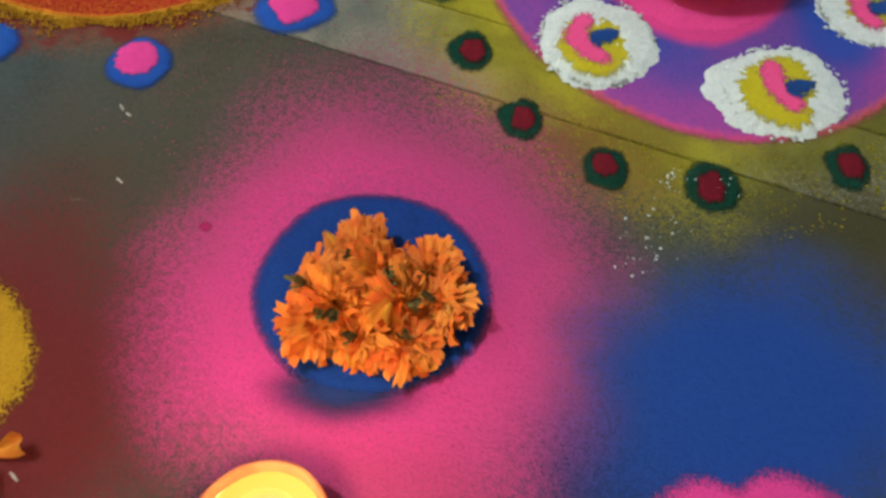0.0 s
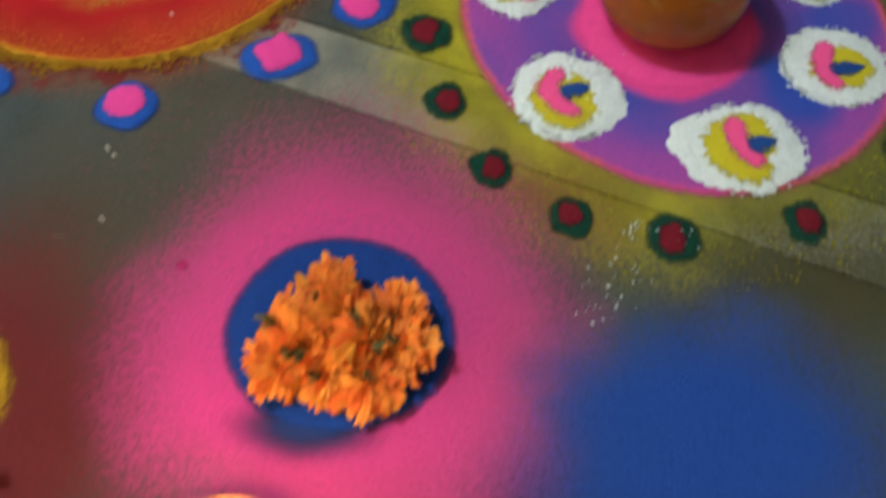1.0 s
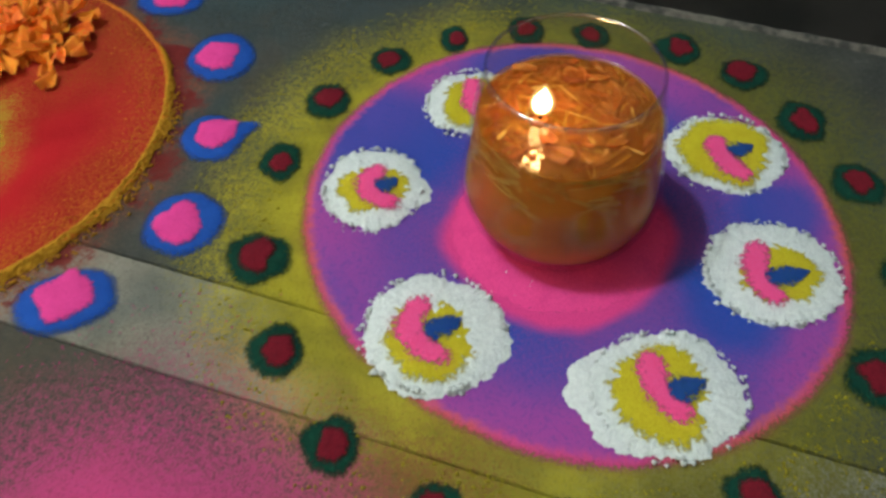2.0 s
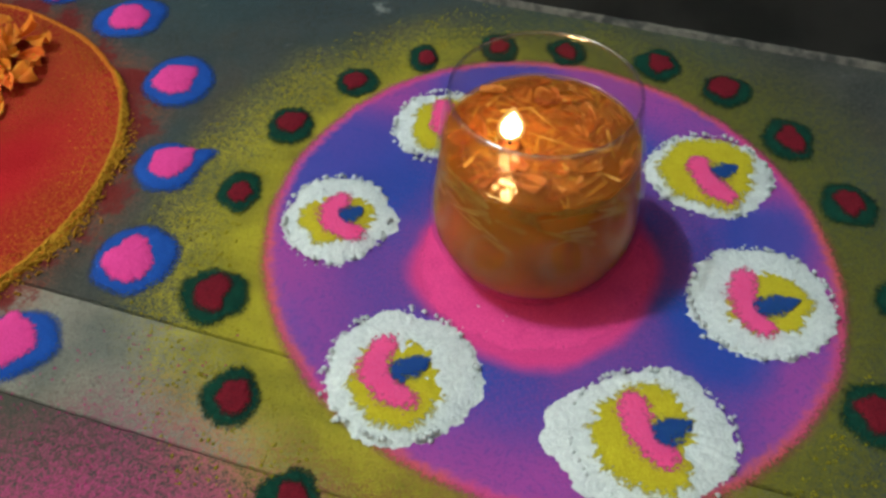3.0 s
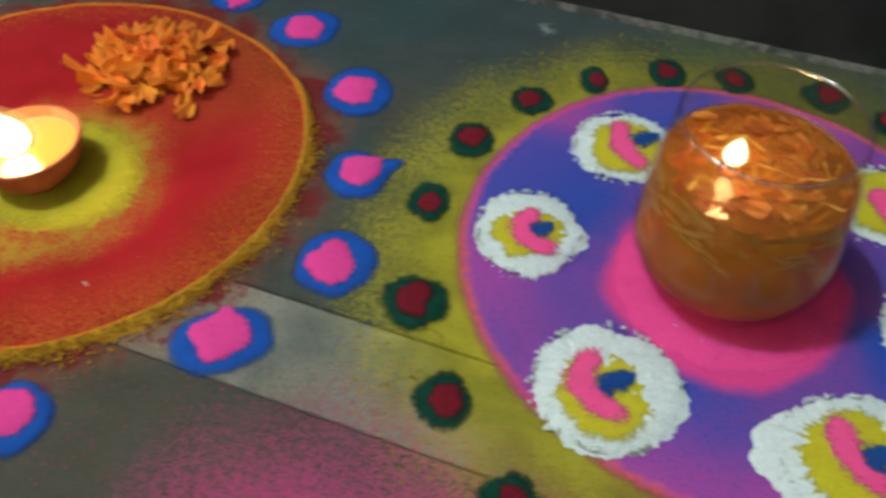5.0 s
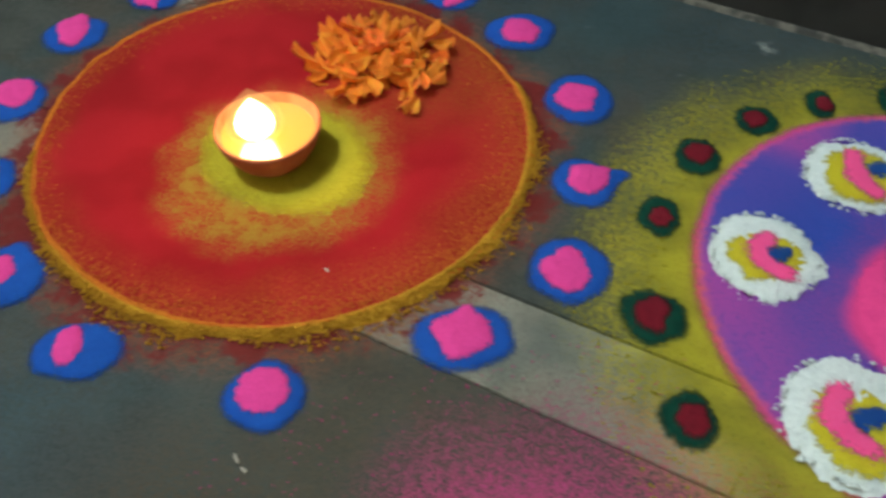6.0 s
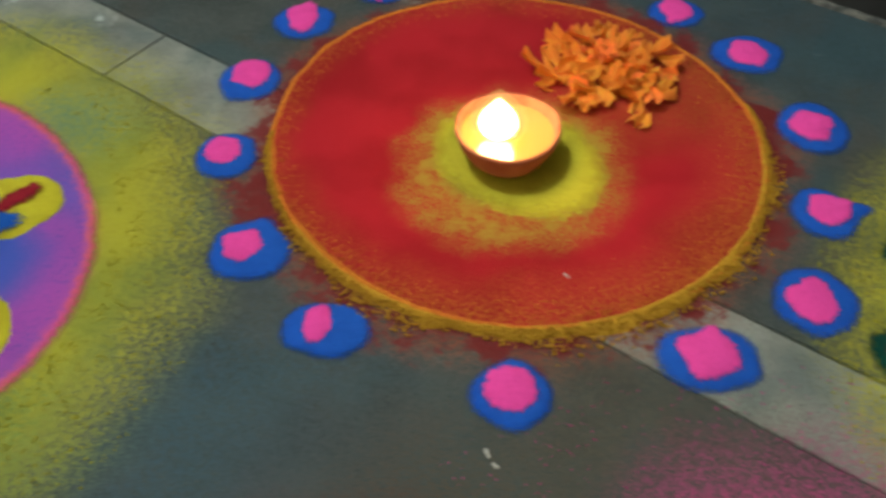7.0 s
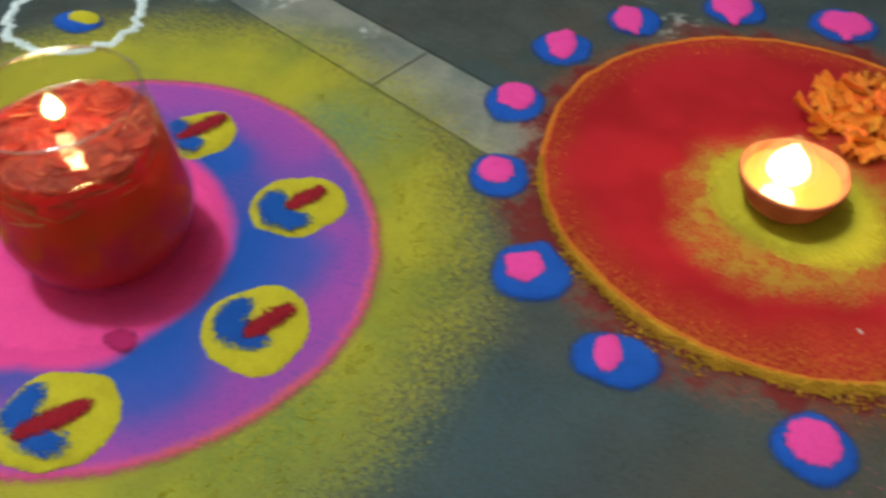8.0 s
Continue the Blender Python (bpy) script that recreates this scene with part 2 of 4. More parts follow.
def red_material():
    """Red powder disc with yellow dust towards its rim and round the lamp."""
    m = Mat("red_powder_disc")
    p = m.place()
    q = m.moved(p, 30, 0.03)
    grain = m.step(m.noise(620, 4, p, 0.65), 0.3, 0.7)
    d = m.far(p, -0.169, 0.567)
    base = m.mix(m.step(m.noise(14, 2, q), 0.35, 0.65), lin(190, 22, 38), lin(166, 15, 28))
    rim = m.math("MULTIPLY", m.step(m.far(q, -0.180, 0.572), 0.112, 0.170), 0.46)
    col = m.mix(m.grainy(rim, grain, 5.0), base, lin(204, 108, 24))
    dusty = m.step(m.far(q, -0.092, 0.64), 0.03, 0.085, 0.42, 0.0)
    col = m.mix(m.grainy(dusty, grain, 4.0), col, lin(172, 84, 24))
    d2 = m.far(q, -0.163, 0.538)
    ring = m.step(d2, 0.05, 0.08, 0.95, 0.0)
    thin = m.step(m.noise(70, 3, p), 0.38, 0.62, 1.0, 0.5)
    col = m.mix(m.grainy(m.math("MULTIPLY", ring, thin), grain, 4.0), col, lin(168, 138, 38))
    m.bump(grain, 0.55, 0.001)
    return m.done(col, 0.95, 0.1)


def simple(name, a, b, scale, rough=0.6, spec=0.4, bump=0.3, own=True):
    m = Mat(name)
    v = m.noise(scale, 4, m.place(own))
    m.bump(v, bump, 0.001)
    return m.done(m.mix(m.step(v, 0.35, 0.65), a, b), rough, spec)


def petal_material(name, a, b, c, sheer=0.0):
    m = Mat(name)
    v = m.noise(140, 3, m.place(True))
    col = m.mix(m.step(v, 0.35, 0.65), a, b)
    isle = m.add("ShaderNodeNewGeometry").outputs["Random Per Island"]
    col = m.mix(m.math("MULTIPLY", m.step(isle, 0.3, 1.0), 0.8), col, c)
    m.put(m.bsdf.inputs["Subsurface Weight"], 0.6)
    m.bsdf.inputs["Subsurface Radius"].default_value = (0.009, 0.005, 0.002)
    m.bump(v, 0.4, 0.0008)
    if sheer:
        clear = m.add("ShaderNodeBsdfTransparent")
        m.put(clear.inputs[0], m.mix(0.5, col, (1, 1, 1, 1)))
        both = m.add("ShaderNodeMixShader")
        both.inputs[0].default_value = 1 - sheer
        m.put(both.inputs[1], clear.outputs[0]), m.put(both.inputs[2], m.bsdf.outputs[0])
        m.put(m.out.inputs["Surface"], both.outputs[0])
    return m.done(col, 0.75, 0.25)


PETAL = petal_material("marigold_petal", lin(255, 130, 28, 1.0), lin(252, 106, 18, 1.0), lin(255, 150, 42, 1.0))
PETAL_DRY = petal_material("dried_marigold_petal", lin(248, 134, 36, 1.0), lin(228, 108, 30, 1.0), lin(252, 154, 58, 1.0))
PETAL_GOLD = petal_material("golden_petal", lin(255, 170, 28), lin(246, 140, 20), lin(255, 192, 62), 0.2)
PETAL_WET = petal_material("wet_petal", lin(220, 130, 48), lin(182, 90, 28), lin(234, 166, 84), 0.35)
SHRED_GOLD = petal_material("golden_petal_shred", lin(220, 164, 60), lin(202, 136, 40), lin(232, 188, 90), 0.3)
SHRED_RED = petal_material("pale_red_petal_shred", lin(236, 104, 66), lin(214, 70, 46), lin(244, 150, 96), 0.2)
PETAL_RED = petal_material("wet_red_petal", lin(214, 66, 44), lin(190, 40, 34), lin(228, 96, 60), 0.2)
CALYX = simple("dry_green_calyx", lin(140, 125, 70), lin(100, 95, 50), 200, 0.8)
CLAY = simple("terracotta", lin(206, 122, 80), lin(180, 98, 62), 60, 0.8, 0.2)
WICK = simple("charred_cotton", lin(60, 45, 35), lin(25, 20, 18), 300, 0.95)
WALL_DARK = simple("dark_stone_wall", lin(62, 64, 66), lin(46, 50, 52), 20, 0.7, 0.2)
PLASTER = simple("cream_plaster", lin(205, 200, 188), lin(190, 186, 174), 4, 0.9, 0.1)
PLASTIC = simple("white_plastic", lin(225, 225, 220), lin(215, 215, 210), 10, 0.4)
FLECK = simple("pale_fleck", lin(220, 215, 205), lin(190, 185, 175), 300, 0.8)


def clear_glass():
    m = Mat("clear_glass")
    clear = m.add("ShaderNodeBsdfTransparent")
    clear.inputs[0].default_value = (0.96, 0.97, 0.96, 1)
    gloss = m.add("ShaderNodeBsdfGlossy")
    gloss.inputs["Roughness"].default_value = 0.02
    edge = m.add("ShaderNodeLayerWeight")
    edge.inputs[0].default_value = 0.5
    both = m.add("ShaderNodeMixShader")
    m.put(both.inputs[0], m.math("ADD", 0.018, m.math("MULTIPLY", m.math("POWER", edge.outputs["Facing"], 5.0), 0.3)))
    m.put(both.inputs[1], clear.outputs[0]), m.put(both.inputs[2], gloss.outputs[0])
    m.put(m.out.inputs["Surface"], both.outputs[0])
    return m.m


def liquid(name, body, tint, cloudy, dim):
    """Murky coloured water: light scatters far inside it, a little passes straight."""
    m = Mat(name)
    v = m.noise(40, 3, m.place(True))
    m.done(m.mix(m.step(v, 0.35, 0.68), body, tuple(c * dim for c in body[:3]) + (1,)), 0.25, 0.12)
    m.put(m.bsdf.inputs["Subsurface Weight"], 1.0)
    m.bsdf.inputs["Subsurface Radius"].default_value = (0.04, 0.022, 0.008)
    m.put(m.bsdf.inputs["Subsurface Scale"], 1.0)
    clear = m.add("ShaderNodeBsdfTransparent")
    clear.inputs[0].default_value = tint
    both = m.add("ShaderNodeMixShader")
    both.inputs[0].default_value = cloudy
    m.put(both.inputs[1], clear.outputs[0]), m.put(both.inputs[2], m.bsdf.outputs[0])
    m.put(m.out.inputs["Surface"], both.outputs[0])
    return m.m


def glow(name, colour, strength):
    m = Mat(name)
    e = m.add("ShaderNodeEmission")
    e.inputs[0].default_value, e.inputs[1].default_value = colour, strength
    m.put(m.out.inputs["Surface"], e.outputs[0])
    return m.m


GLASS = clear_glass()


def skin(name, tint, gloss_share, rough, murk=None, share=0.0):
    """A clear skin with a fixed share of gloss: a glass bead, still water. murk: the colour of what floats just under it."""
    m = Mat(name)
    clear = m.add("ShaderNodeBsdfTransparent")
    clear.inputs[0].default_value = tint
    gloss = m.add("ShaderNodeBsdfGlossy")
    gloss.inputs["Roughness"].default_value = rough
    n = m.add("ShaderNodeBump")
    n.inputs["Strength"].default_value, n.inputs["Distance"].default_value = 0.4, 0.001
    m.put(n.inputs["Height"], m.noise(160, 2, m.place(True)))
    m.put(gloss.inputs["Normal"], n.outputs[0])
    both = m.add("ShaderNodeMixShader")
    both.inputs[0].default_value = gloss_share
    under = clear
    if murk:
        m.put(m.bsdf.inputs["Base Color"], murk)
        m.put(m.bsdf.inputs["Roughness"], 0.5)
        under = m.add("ShaderNodeMixShader")
        m.put(under.inputs[0], m.step(m.noise(75, 3, m.moved(m.place(True), 30, 0.03)), 0.3, 0.7, share * 0.6, share * 1.4))
        m.put(under.inputs[1], clear.outputs[0]), m.put(under.inputs[2], m.bsdf.outputs[0])
    m.put(both.inputs[1], under.outputs[0]), m.put(both.inputs[2], gloss.outputs[0])
    m.put(m.out.inputs["Surface"], both.outputs[0])
    return m.m


RIM = skin("glass_bead", (0.93, 0.91, 0.87, 1), 0.24, 0.15)
AMBER_TOP = skin("amber_water_top", (0.98, 0.84, 0.56, 1), 0.06, 0.04, lin(190, 122, 40), 0.22)
SCARLET_TOP = skin("scarlet_water_top", (0.98, 0.74, 0.62, 1), 0.09, 0.04, lin(220, 84, 54), 0.14)
AMBER = liquid("amber_water", lin(232, 148, 44, 1.0), (0.97, 0.56, 0.24, 1), 0.48, 0.7)
SCARLET = liquid("scarlet_water", lin(240, 44, 36, 1.0), (0.98, 0.16, 0.24, 1), 0.6, 0.85)
FLAME = glow("candle_flame", (1.0, 0.72, 0.3, 1), 30)


def bloom_shell(share):
    """A see-through glowing shell, put round a flame for its bloom."""
    m = Mat("flame_bloom")
    e = m.add("ShaderNodeEmission")
    e.inputs[0].default_value, e.inputs[1].default_value = (1.0, 0.62, 0.2, 1), 1.1
    clear = m.add("ShaderNodeBsdfTransparent")
    both = m.add("ShaderNodeMixShader")
    both.inputs[0].default_value = share
    m.put(both.inputs[1], clear.outputs[0]), m.put(both.inputs[2], e.outputs[0])
    m.put(m.out.inputs["Surface"], both.outputs[0])
    return m.m


BLOOM = bloom_shell(0.4)
BLOOM_FAINT = bloom_shell(0.14)


def oil_material():
    m = Mat("lamp_oil")
    m.put(m.bsdf.inputs["Transmission Weight"], 0.3)
    return m.done(lin(242, 180, 84), 0.08, 0.5)


OIL = oil_material()


# ---- builders ----
def part(name, bm, material, parent=None, label="", smooth=True):
    """Links a bmesh as one mesh object, under its thing."""
    me = bpy.data.meshes.new(name)
    bm.normal_update()
    bm.to_mesh(me)
    bm.free()
    if smooth:
        me.shade_smooth()
    me.materials.append(material)
    ob = new(name, me)
    if parent is not None:
        ob.parent = parent
    if label:
        ob["label"] = label
    return ob


def thing(name, place, label, category, group="", turn=0):
    ob = new(name)
    ob.empty_display_size = 0.01
    ob.matrix_basis = pose(*place, 0, 0, turn)
    return tagged(ob, label, category, group)


def wob(a, freq, seed):
    return noise.noise(Vector((math.cos(a) * freq, math.sin(a) * freq, seed * 7.31)))


def mound(rx, ry, h, seed=0.0, rough=0.06, jag=0.03, n=72, rings=9, tip=None, at=(0, 0), z0=0.0, flat=3.0, lumps=0.3, turn=0.0, fine=260, inner=0.0):
    """A heap of powder: an uneven outline, a flat or rounded top and crumbly edges. inner > 0 leaves a hole."""
    bm = bmesh.new()
    out_way = bm.verts.layers.float.new("out_way")
    rows = []
    ca, sa = math.cos(radians(turn)), math.sin(radians(turn))
    for i in range(rings + 1):
        s = inner + (1 - inner) * i / rings
        row = []
        for k in range(n):
            a = 2 * math.pi * k / n
            f = 1 + rough * wob(a, 1.3, seed) * 1.6 + jag * wob(a, 9, seed + 3) + jag * 0.7 * wob(a, 22, seed + 5)
            if tip:
                d = (a - radians(tip[0]) + math.pi) % (2 * math.pi) - math.pi
                f += tip[1] * math.exp(-(d / radians(tip[2])) ** 2)
            x, y = rx * f * s * math.cos(a), ry * f * s * math.sin(a)
            x, y = at[0] + ca * x - sa * y, at[1] + sa * x + ca * y
            e = abs(2 * (s - inner) / (1 - inner) - 1) if inner else s
            z = h * max(0.0, 1 - e ** flat)
            if i < rings and not (inner and i == 0):
                z += h * lumps * noise.noise(Vector((x * fine, y * fine, seed))) * (1 - e * 0.5)
            row.append(bm.verts.new((x, y, z0 + max(z, -0.0002))))
            row[-1][out_way] = s
            if i == 0 and not inner:
                row = row * n
                break
        rows.append(row)
    for i in range(rings):
        for k in range(n):
            j = (k + 1) % n
            if i == 0 and not inner:
                bm.faces.new((rows[0][0], rows[1][k], rows[1][j]))
            else:
                bm.faces.new((rows[i][k], rows[i + 1][k], rows[i + 1][j], rows[i][j]))
    return bm


def bank(r, width, a0, a1, h, n=150, m=7):
    """A curved bank of clumped powder along the outside of a disc, thin at its ends."""
    bm = bmesh.new()
    rows = []
    for i in range(n + 1):
        t = i / n
        a = radians(a0 + (a1 - a0) * t)
        w = width * math.sin(math.pi * t) ** 0.7 * (0.75 + 0.9 * abs(wob(a, 7, 3)) + 0.3 * wob(a, 19, 4)) + 0.0008
        row = []
        for k in range(m + 1):
            f = k / m
            q = r + w * f
            z = h * math.sin(math.pi * min(1, f * 0.8 + 0.2)) * min(1, w / 0.008)
            p = Vector((q * math.cos(a), q * math.sin(a), 0))
            z += h * 0.45 * noise.noise(p * 300)
            row.append(bm.verts.new((p.x, p.y, max(z, 0.0004) if k < m else 0)))
        rows.append(row)
    for i in range(n):
        for k in range(m):
            bm.faces.new((rows[i][k], rows[i][k + 1], rows[i + 1][k + 1], rows[i + 1][k]))
    return bm


def stroke(pts, width, h, z0, seed=0.0, taper=0.6, bulge=0.0, n=22, m=6):
    """A drawn line of powder along a curve through two or three points."""
    bm = bmesh.new()
    out_way = bm.verts.layers.float.new("out_way")
    p = [Vector((*q, 0)) for q in pts]
    if len(p) == 2:
        mid = (p[0] + p[1]) / 2
    else:
        mid = p[1] * 2 - (p[0] + p[2]) / 2
    rows = []
    for i in range(n + 1):
        t = i / n
        c = p[0] * (1 - t) ** 2 + mid * 2 * t * (1 - t) + p[-1] * t * t
        d = ((mid - p[0]) * 2 * (1 - t) + (p[-1] - mid) * 2 * t).normalized()
        side = Vector((-d.y, d.x, 0))
        w = width * (1 - (1 - taper) * abs(2 * t - 1 - bulge) ** 2) * (1 - max(0, abs(2 * t - 1) - 0.82) / 0.18 * 0.75)
        row = []
        for k in range(m + 1):
            s = 2 * k / m - 1
            jit = 1 + 0.38 * noise.noise(Vector((t * 6, s * 2, seed * 3.7))) + 0.1 * noise.noise(Vector((t * 31, s * 2, seed)))
            v = c + side * (w * s * jit)
            z = h * (1 - s * s) * (1 - max(0, abs(2 * t - 1) - 0.85) / 0.15) + h * 0.25 * noise.noise(Vector((v.x * 400, v.y * 400, seed)))
            if abs(s) == 1:
                z = 0
            row.append(bm.verts.new((v.x, v.y, z0 + max(z, 0))))
            row[-1][out_way] = max(abs(s), (abs(2 * t - 1) - 0.6) / 0.4)
        rows.append(row)
    for i in range(n):
        for k in range(m):
            bm.faces.new((rows[i][k], rows[i + 1][k], rows[i + 1][k + 1], rows[i][k + 1]))
    return bm


def crumbs(spots, size, seed):
    """Small loose lumps, joined. spots: places on the ground."""
    rnd = random.Random(seed)
    verts, faces = [], []
    for x, y, z in spots:
        r = size * (0.4 + rnd.random() ** 2 * 1.3)
        o = len(verts)
        for dx, dy, dz in ((1, 0, 0), (0, 1, 0), (-1, 0, 0), (0, -1, 0), (0, 0, 1), (0, 0, -1)):
            k = r * (0.75 + 0.5 * rnd.random())
            verts.append((x + dx * k, y + dy * k, z + r * 0.5 + dz * k * 0.7))
        for a, b in ((0, 1), (1, 2), (2, 3), (3, 0)):
            faces.append((o + a, o + b, o + 4))
            faces.append((o + b, o + a, o + 5))
    bm = bmesh.new()
    vs = [bm.verts.new(v) for v in verts]
    for f in faces:
        bm.faces.new([vs[i] for i in f])
    return bm


def lathe(profile, n=64, cap=False):
    """A turned body from (radius, height) pairs."""
    bm = bmesh.new()
    rows = []
    for r, z in profile:
        if r < 1e-5:
            v = bm.verts.new((0, 0, z))
            rows.append([v] * n)
        else:
            rows.append([bm.verts.new((r * math.cos(2 * math.pi * k / n), r * math.sin(2 * math.pi * k / n), z)) for k in range(n)])
    for a, b in zip(rows, rows[1:]):
        for k in range(n):
            j = (k + 1) % n
            q = []
            for v in (a[k], a[j], b[j], b[k]):
                if v not in q:
                    q.append(v)
            if len(q) > 2:
                bm.faces.new(q)
    return bm


def box(x0, x1, y0, y1, z0, z1, bevel=0.0):
    bm = bmesh.new()
    bmesh.ops.create_cube(bm, size=1, matrix=Matrix.LocRotScale(((x0 + x1) / 2, (y0 + y1) / 2, (z0 + z1) / 2), None, (x1 - x0, y1 - y0, z1 - z0)))
    if bevel:
        bmesh.ops.bevel(bm, geom=bm.edges[:], offset=bevel, segments=2, affect="EDGES")
    return bm


def leaf(bm, m, length, width, curl, ruffle, rnd, n=5, k=4):
    """One petal: narrow at its foot, with a notched, wavy, curled tip."""
    rows = []
    ph = rnd.random() * 6
    for i in range(n + 1):
        t = i / n
        w = width * (0.18 + 0.82 * math.sin(min(1, t * 1.15) * math.pi / 2) ** 1.2)
        row = []
        for j in range(k + 1):
            s = 2 * j / k - 1
            x = length * (t - 0.08 * t * s * s + (0.05 * math.sin(s * 7 + ph) if i == n else 0))
            y = w * s * 0.5
            z = curl * length * t * t + ruffle * width * t * math.sin(s * 5 + ph) + 0.25 * width * s * s * (1 - t)
            row.append(bm.verts.new(m @ Vector((x, y, z))))
        rows.append(row)
    for i in range(n):
        for j in range(k):
            bm.faces.new((rows[i][j], rows[i + 1][j], rows[i + 1][j + 1], rows[i][j + 1]))


# ---- floor, walls, ceiling ----
TURN_FLOOR = -20.0
floor = tagged(part("floor", box(-3.2, 2.6, -2.6, 0.76, -0.06, -0.002), SLAB), "dark stone floor strewn with coloured powder", "floor", kind="structure")
floor.matrix_basis = pose(0, 0, 0, 0, 0, TURN_FLOOR)
J = 0.0004


def tile(u0, u1, v0, v1, material, label=""):
    ob = part("tile", box(u0 + J, u1 - J, v0 + J, v1 - J, -0.014, 0.0, 0.0006), material, floor, label, smooth=False)
    return ob


for u0, u1 in ((-3.2, -1.808), (-1.808, -0.608), (-0.608, 0.592), (0.592, 1.8), (1.8, 2.6)):
    tile(u0, u1, 0.3674, 0.4233, BAND, "pale stone border tile")
for u0, u1 in ((-3.2, -2.2), (-2.2, -1.15), (-1.15, 0.75), (0.75, 1.7), (1.7, 2.6)):
    tile(u0, u1, 0.4233, 0.7600, SLAB)
    tile(u0, u1, -0.9, 0.3674, SLAB)
    tile(u0, u1, -2.6, -0.9, SLAB)


def wall(name, u0, u1, v0, v1, z0, z1, material, label):
    ob = tagged(part(name, box(u0, u1, v0, v1, z0, z1), material, smooth=False), label, "wall", kind="structure")
    ob.matrix_basis = pose(0, 0, 0, 0, 0, TURN_FLOOR)
    return ob


wall_n = wall("wall_north", -3.2, 2.6, 0.7236, 0.85, -0.06, 1.0, WALL_DARK, "dark grey stone wall base with a chipped foot")
# unseen walls and ceiling below, added to close the room and bounce light
wall("wall_north_upper", -3.2, 2.6, 0.731, 0.85, 1.0, 3.6, PLASTER, "unseen cream plastered wall above the dark base")
wall("wall_south", -3.2, 2.6, -2.7, -2.6, -0.06, 3.6, PLASTER, "unseen cream plastered wall closing the room")
wall("wall_west", -3.3, -3.2, -2.7, 0.85, -0.06, 3.6, PLASTER, "unseen cream plastered wall closing the room")
wall("wall_east", 2.6, 2.7, -2.7, 0.85, -0.06, 3.6, PLASTER, "unseen cream plastered wall closing the room")
wall("ceiling", -3.3, 2.7, -2.7, 0.85, 3.6, 3.7, PLASTER, "unseen cream plastered ceiling closing the room")

lip = part("mortar_lip", stroke([(-1.2, 0.7226), (0.9, 0.7226)], 0.0034, 0.0035, 0.0, 3.0, 1.0, 0.0, 400, 4), simple("pale_mortar", lin(120, 118, 112), lin(70, 72, 72), 120, 0.9, 0.1), wall_n, "crumbled pale mortar line")

lamp = thing("ceiling_lamp", (LAMP[0], LAMP[1], 3.6), "white ceiling lamp holder with a round lit bulb", "lamp")
part("holder", lathe([(0, 0), (0.06, 0), (0.06, -0.02), (0.025, -0.03), (0.022, -0.12), (0, -0.12)], 32), PLASTIC, lamp)

# ---- powder discs ----
B = (0.2168, 0.4811)
C = (-0.5206, 0.3634)
R = (-0.1688, 0.5675)
A = (0.0183, 0.2370)

disc = thing("powder_disc", (*B, 0), "purple powder disc with pink centre and coral edge on floor", "rangoli disc", "purple powder discs")
part("purple_layer", mound(0.1528, 0.1436, 0.0016, 1.0, 0.012, 0.006, 220, 26, flat=14, lumps=0.25, turn=-55), disc_material("purple_powder_white_motifs", (0.2094, 0.4675), 0.061, lin(26, 82, 190), 0.3, B, ((0.112, 0.540, 0.066), (0.20, 0.60, 0.06), (0.288, 0.412, 0.034), (0.33, 0.478, 0.035))), disc)
part("pink_centre", mound(0.064, 0.060, 0.0026, 5.0, 0.03, 0.02, 140, 18, flat=3.5, lumps=0.15, at=(-0.0074, -0.0130), z0=0.0007), HUB, disc, "bright pink powder round")

disc = thing("powder_disc", (*C, 0), "purple and blue powder disc with a pink centre on the floor", "rangoli disc", "purple powder discs")
part("purple_layer", mound(0.1641, 0.1509, 0.0016, 2.0, 0.012, 0.006, 220, 26, flat=14, lumps=0.25, turn=170), disc_material("purple_powder_yellow_motifs", (-0.527, 0.353), 0.084, lin(16, 92, 190), 0.9, C, ((-0.425, 0.385, 0.05), (-0.44, 0.30, 0.05), (-0.50, 0.45, 0.03))), disc)
part("pink_centre", mound(0.086, 0.082, 0.0026, 6.0, 0.03, 0.02, 140, 18, flat=3.5, lumps=0.15, at=(-0.006, -0.010), z0=0.0007), HUB, disc, "bright pink powder round")

disc = thing("powder_disc", (*R, 0), "red powder disc dusted with yellow, a clay lamp on it", "rangoli disc")
part("red_layer", mound(0.1543, 0.1461, 0.0018, 3.0, 0.012, 0.006, 220, 26, flat=14, lumps=0.25, turn=151), red_material(), disc)
part("orange_edge", mound(0.1558, 0.1476, 0.0011, 3.0, 0.012, 0.008, 320, 6, flat=2, lumps=0.8, turn=151, inner=0.975, fine=600), ORANGE, disc, "orange-yellow powder rim")
part("yellow_centre", mound(0.062, 0.052, 0.0028, 4.0, 0.08, 0.04, 140, 18, flat=3.5, turn=155, at=(0.006, -0.024), z0=0.0008), YELLOW_PATCH, disc, "bright yellow powder patch")
rnd = random.Random(5)
spots = []
for i in range(5200):
    a = radians(rnd.uniform(-165, 25))
    w = math.sin(radians(min(180, max(0, (math.degrees(a) + 165) / 190 * 180)))) ** 0.6
    r = 0.150 + abs(rnd.gauss(0, 0.0075)) * w * (0.75 + 0.6 * wob(a, 6, 2))
    spots.append((r * math.cos(a), r * math.sin(a), 0.0003 + 0.0012 * rnd.random() * max(0, 1 - (r - 0.15) / 0.014)))
grains = []
for i in range(2600):
    a = rnd.random() * 2 * math.pi
    r = 0.147 - abs(rnd.gauss(0, 0.014)) * (0.7 + 0.3 * math.cos(a - 0.4))
    grains.append((r * math.cos(a), r * math.sin(a), 0.0013))
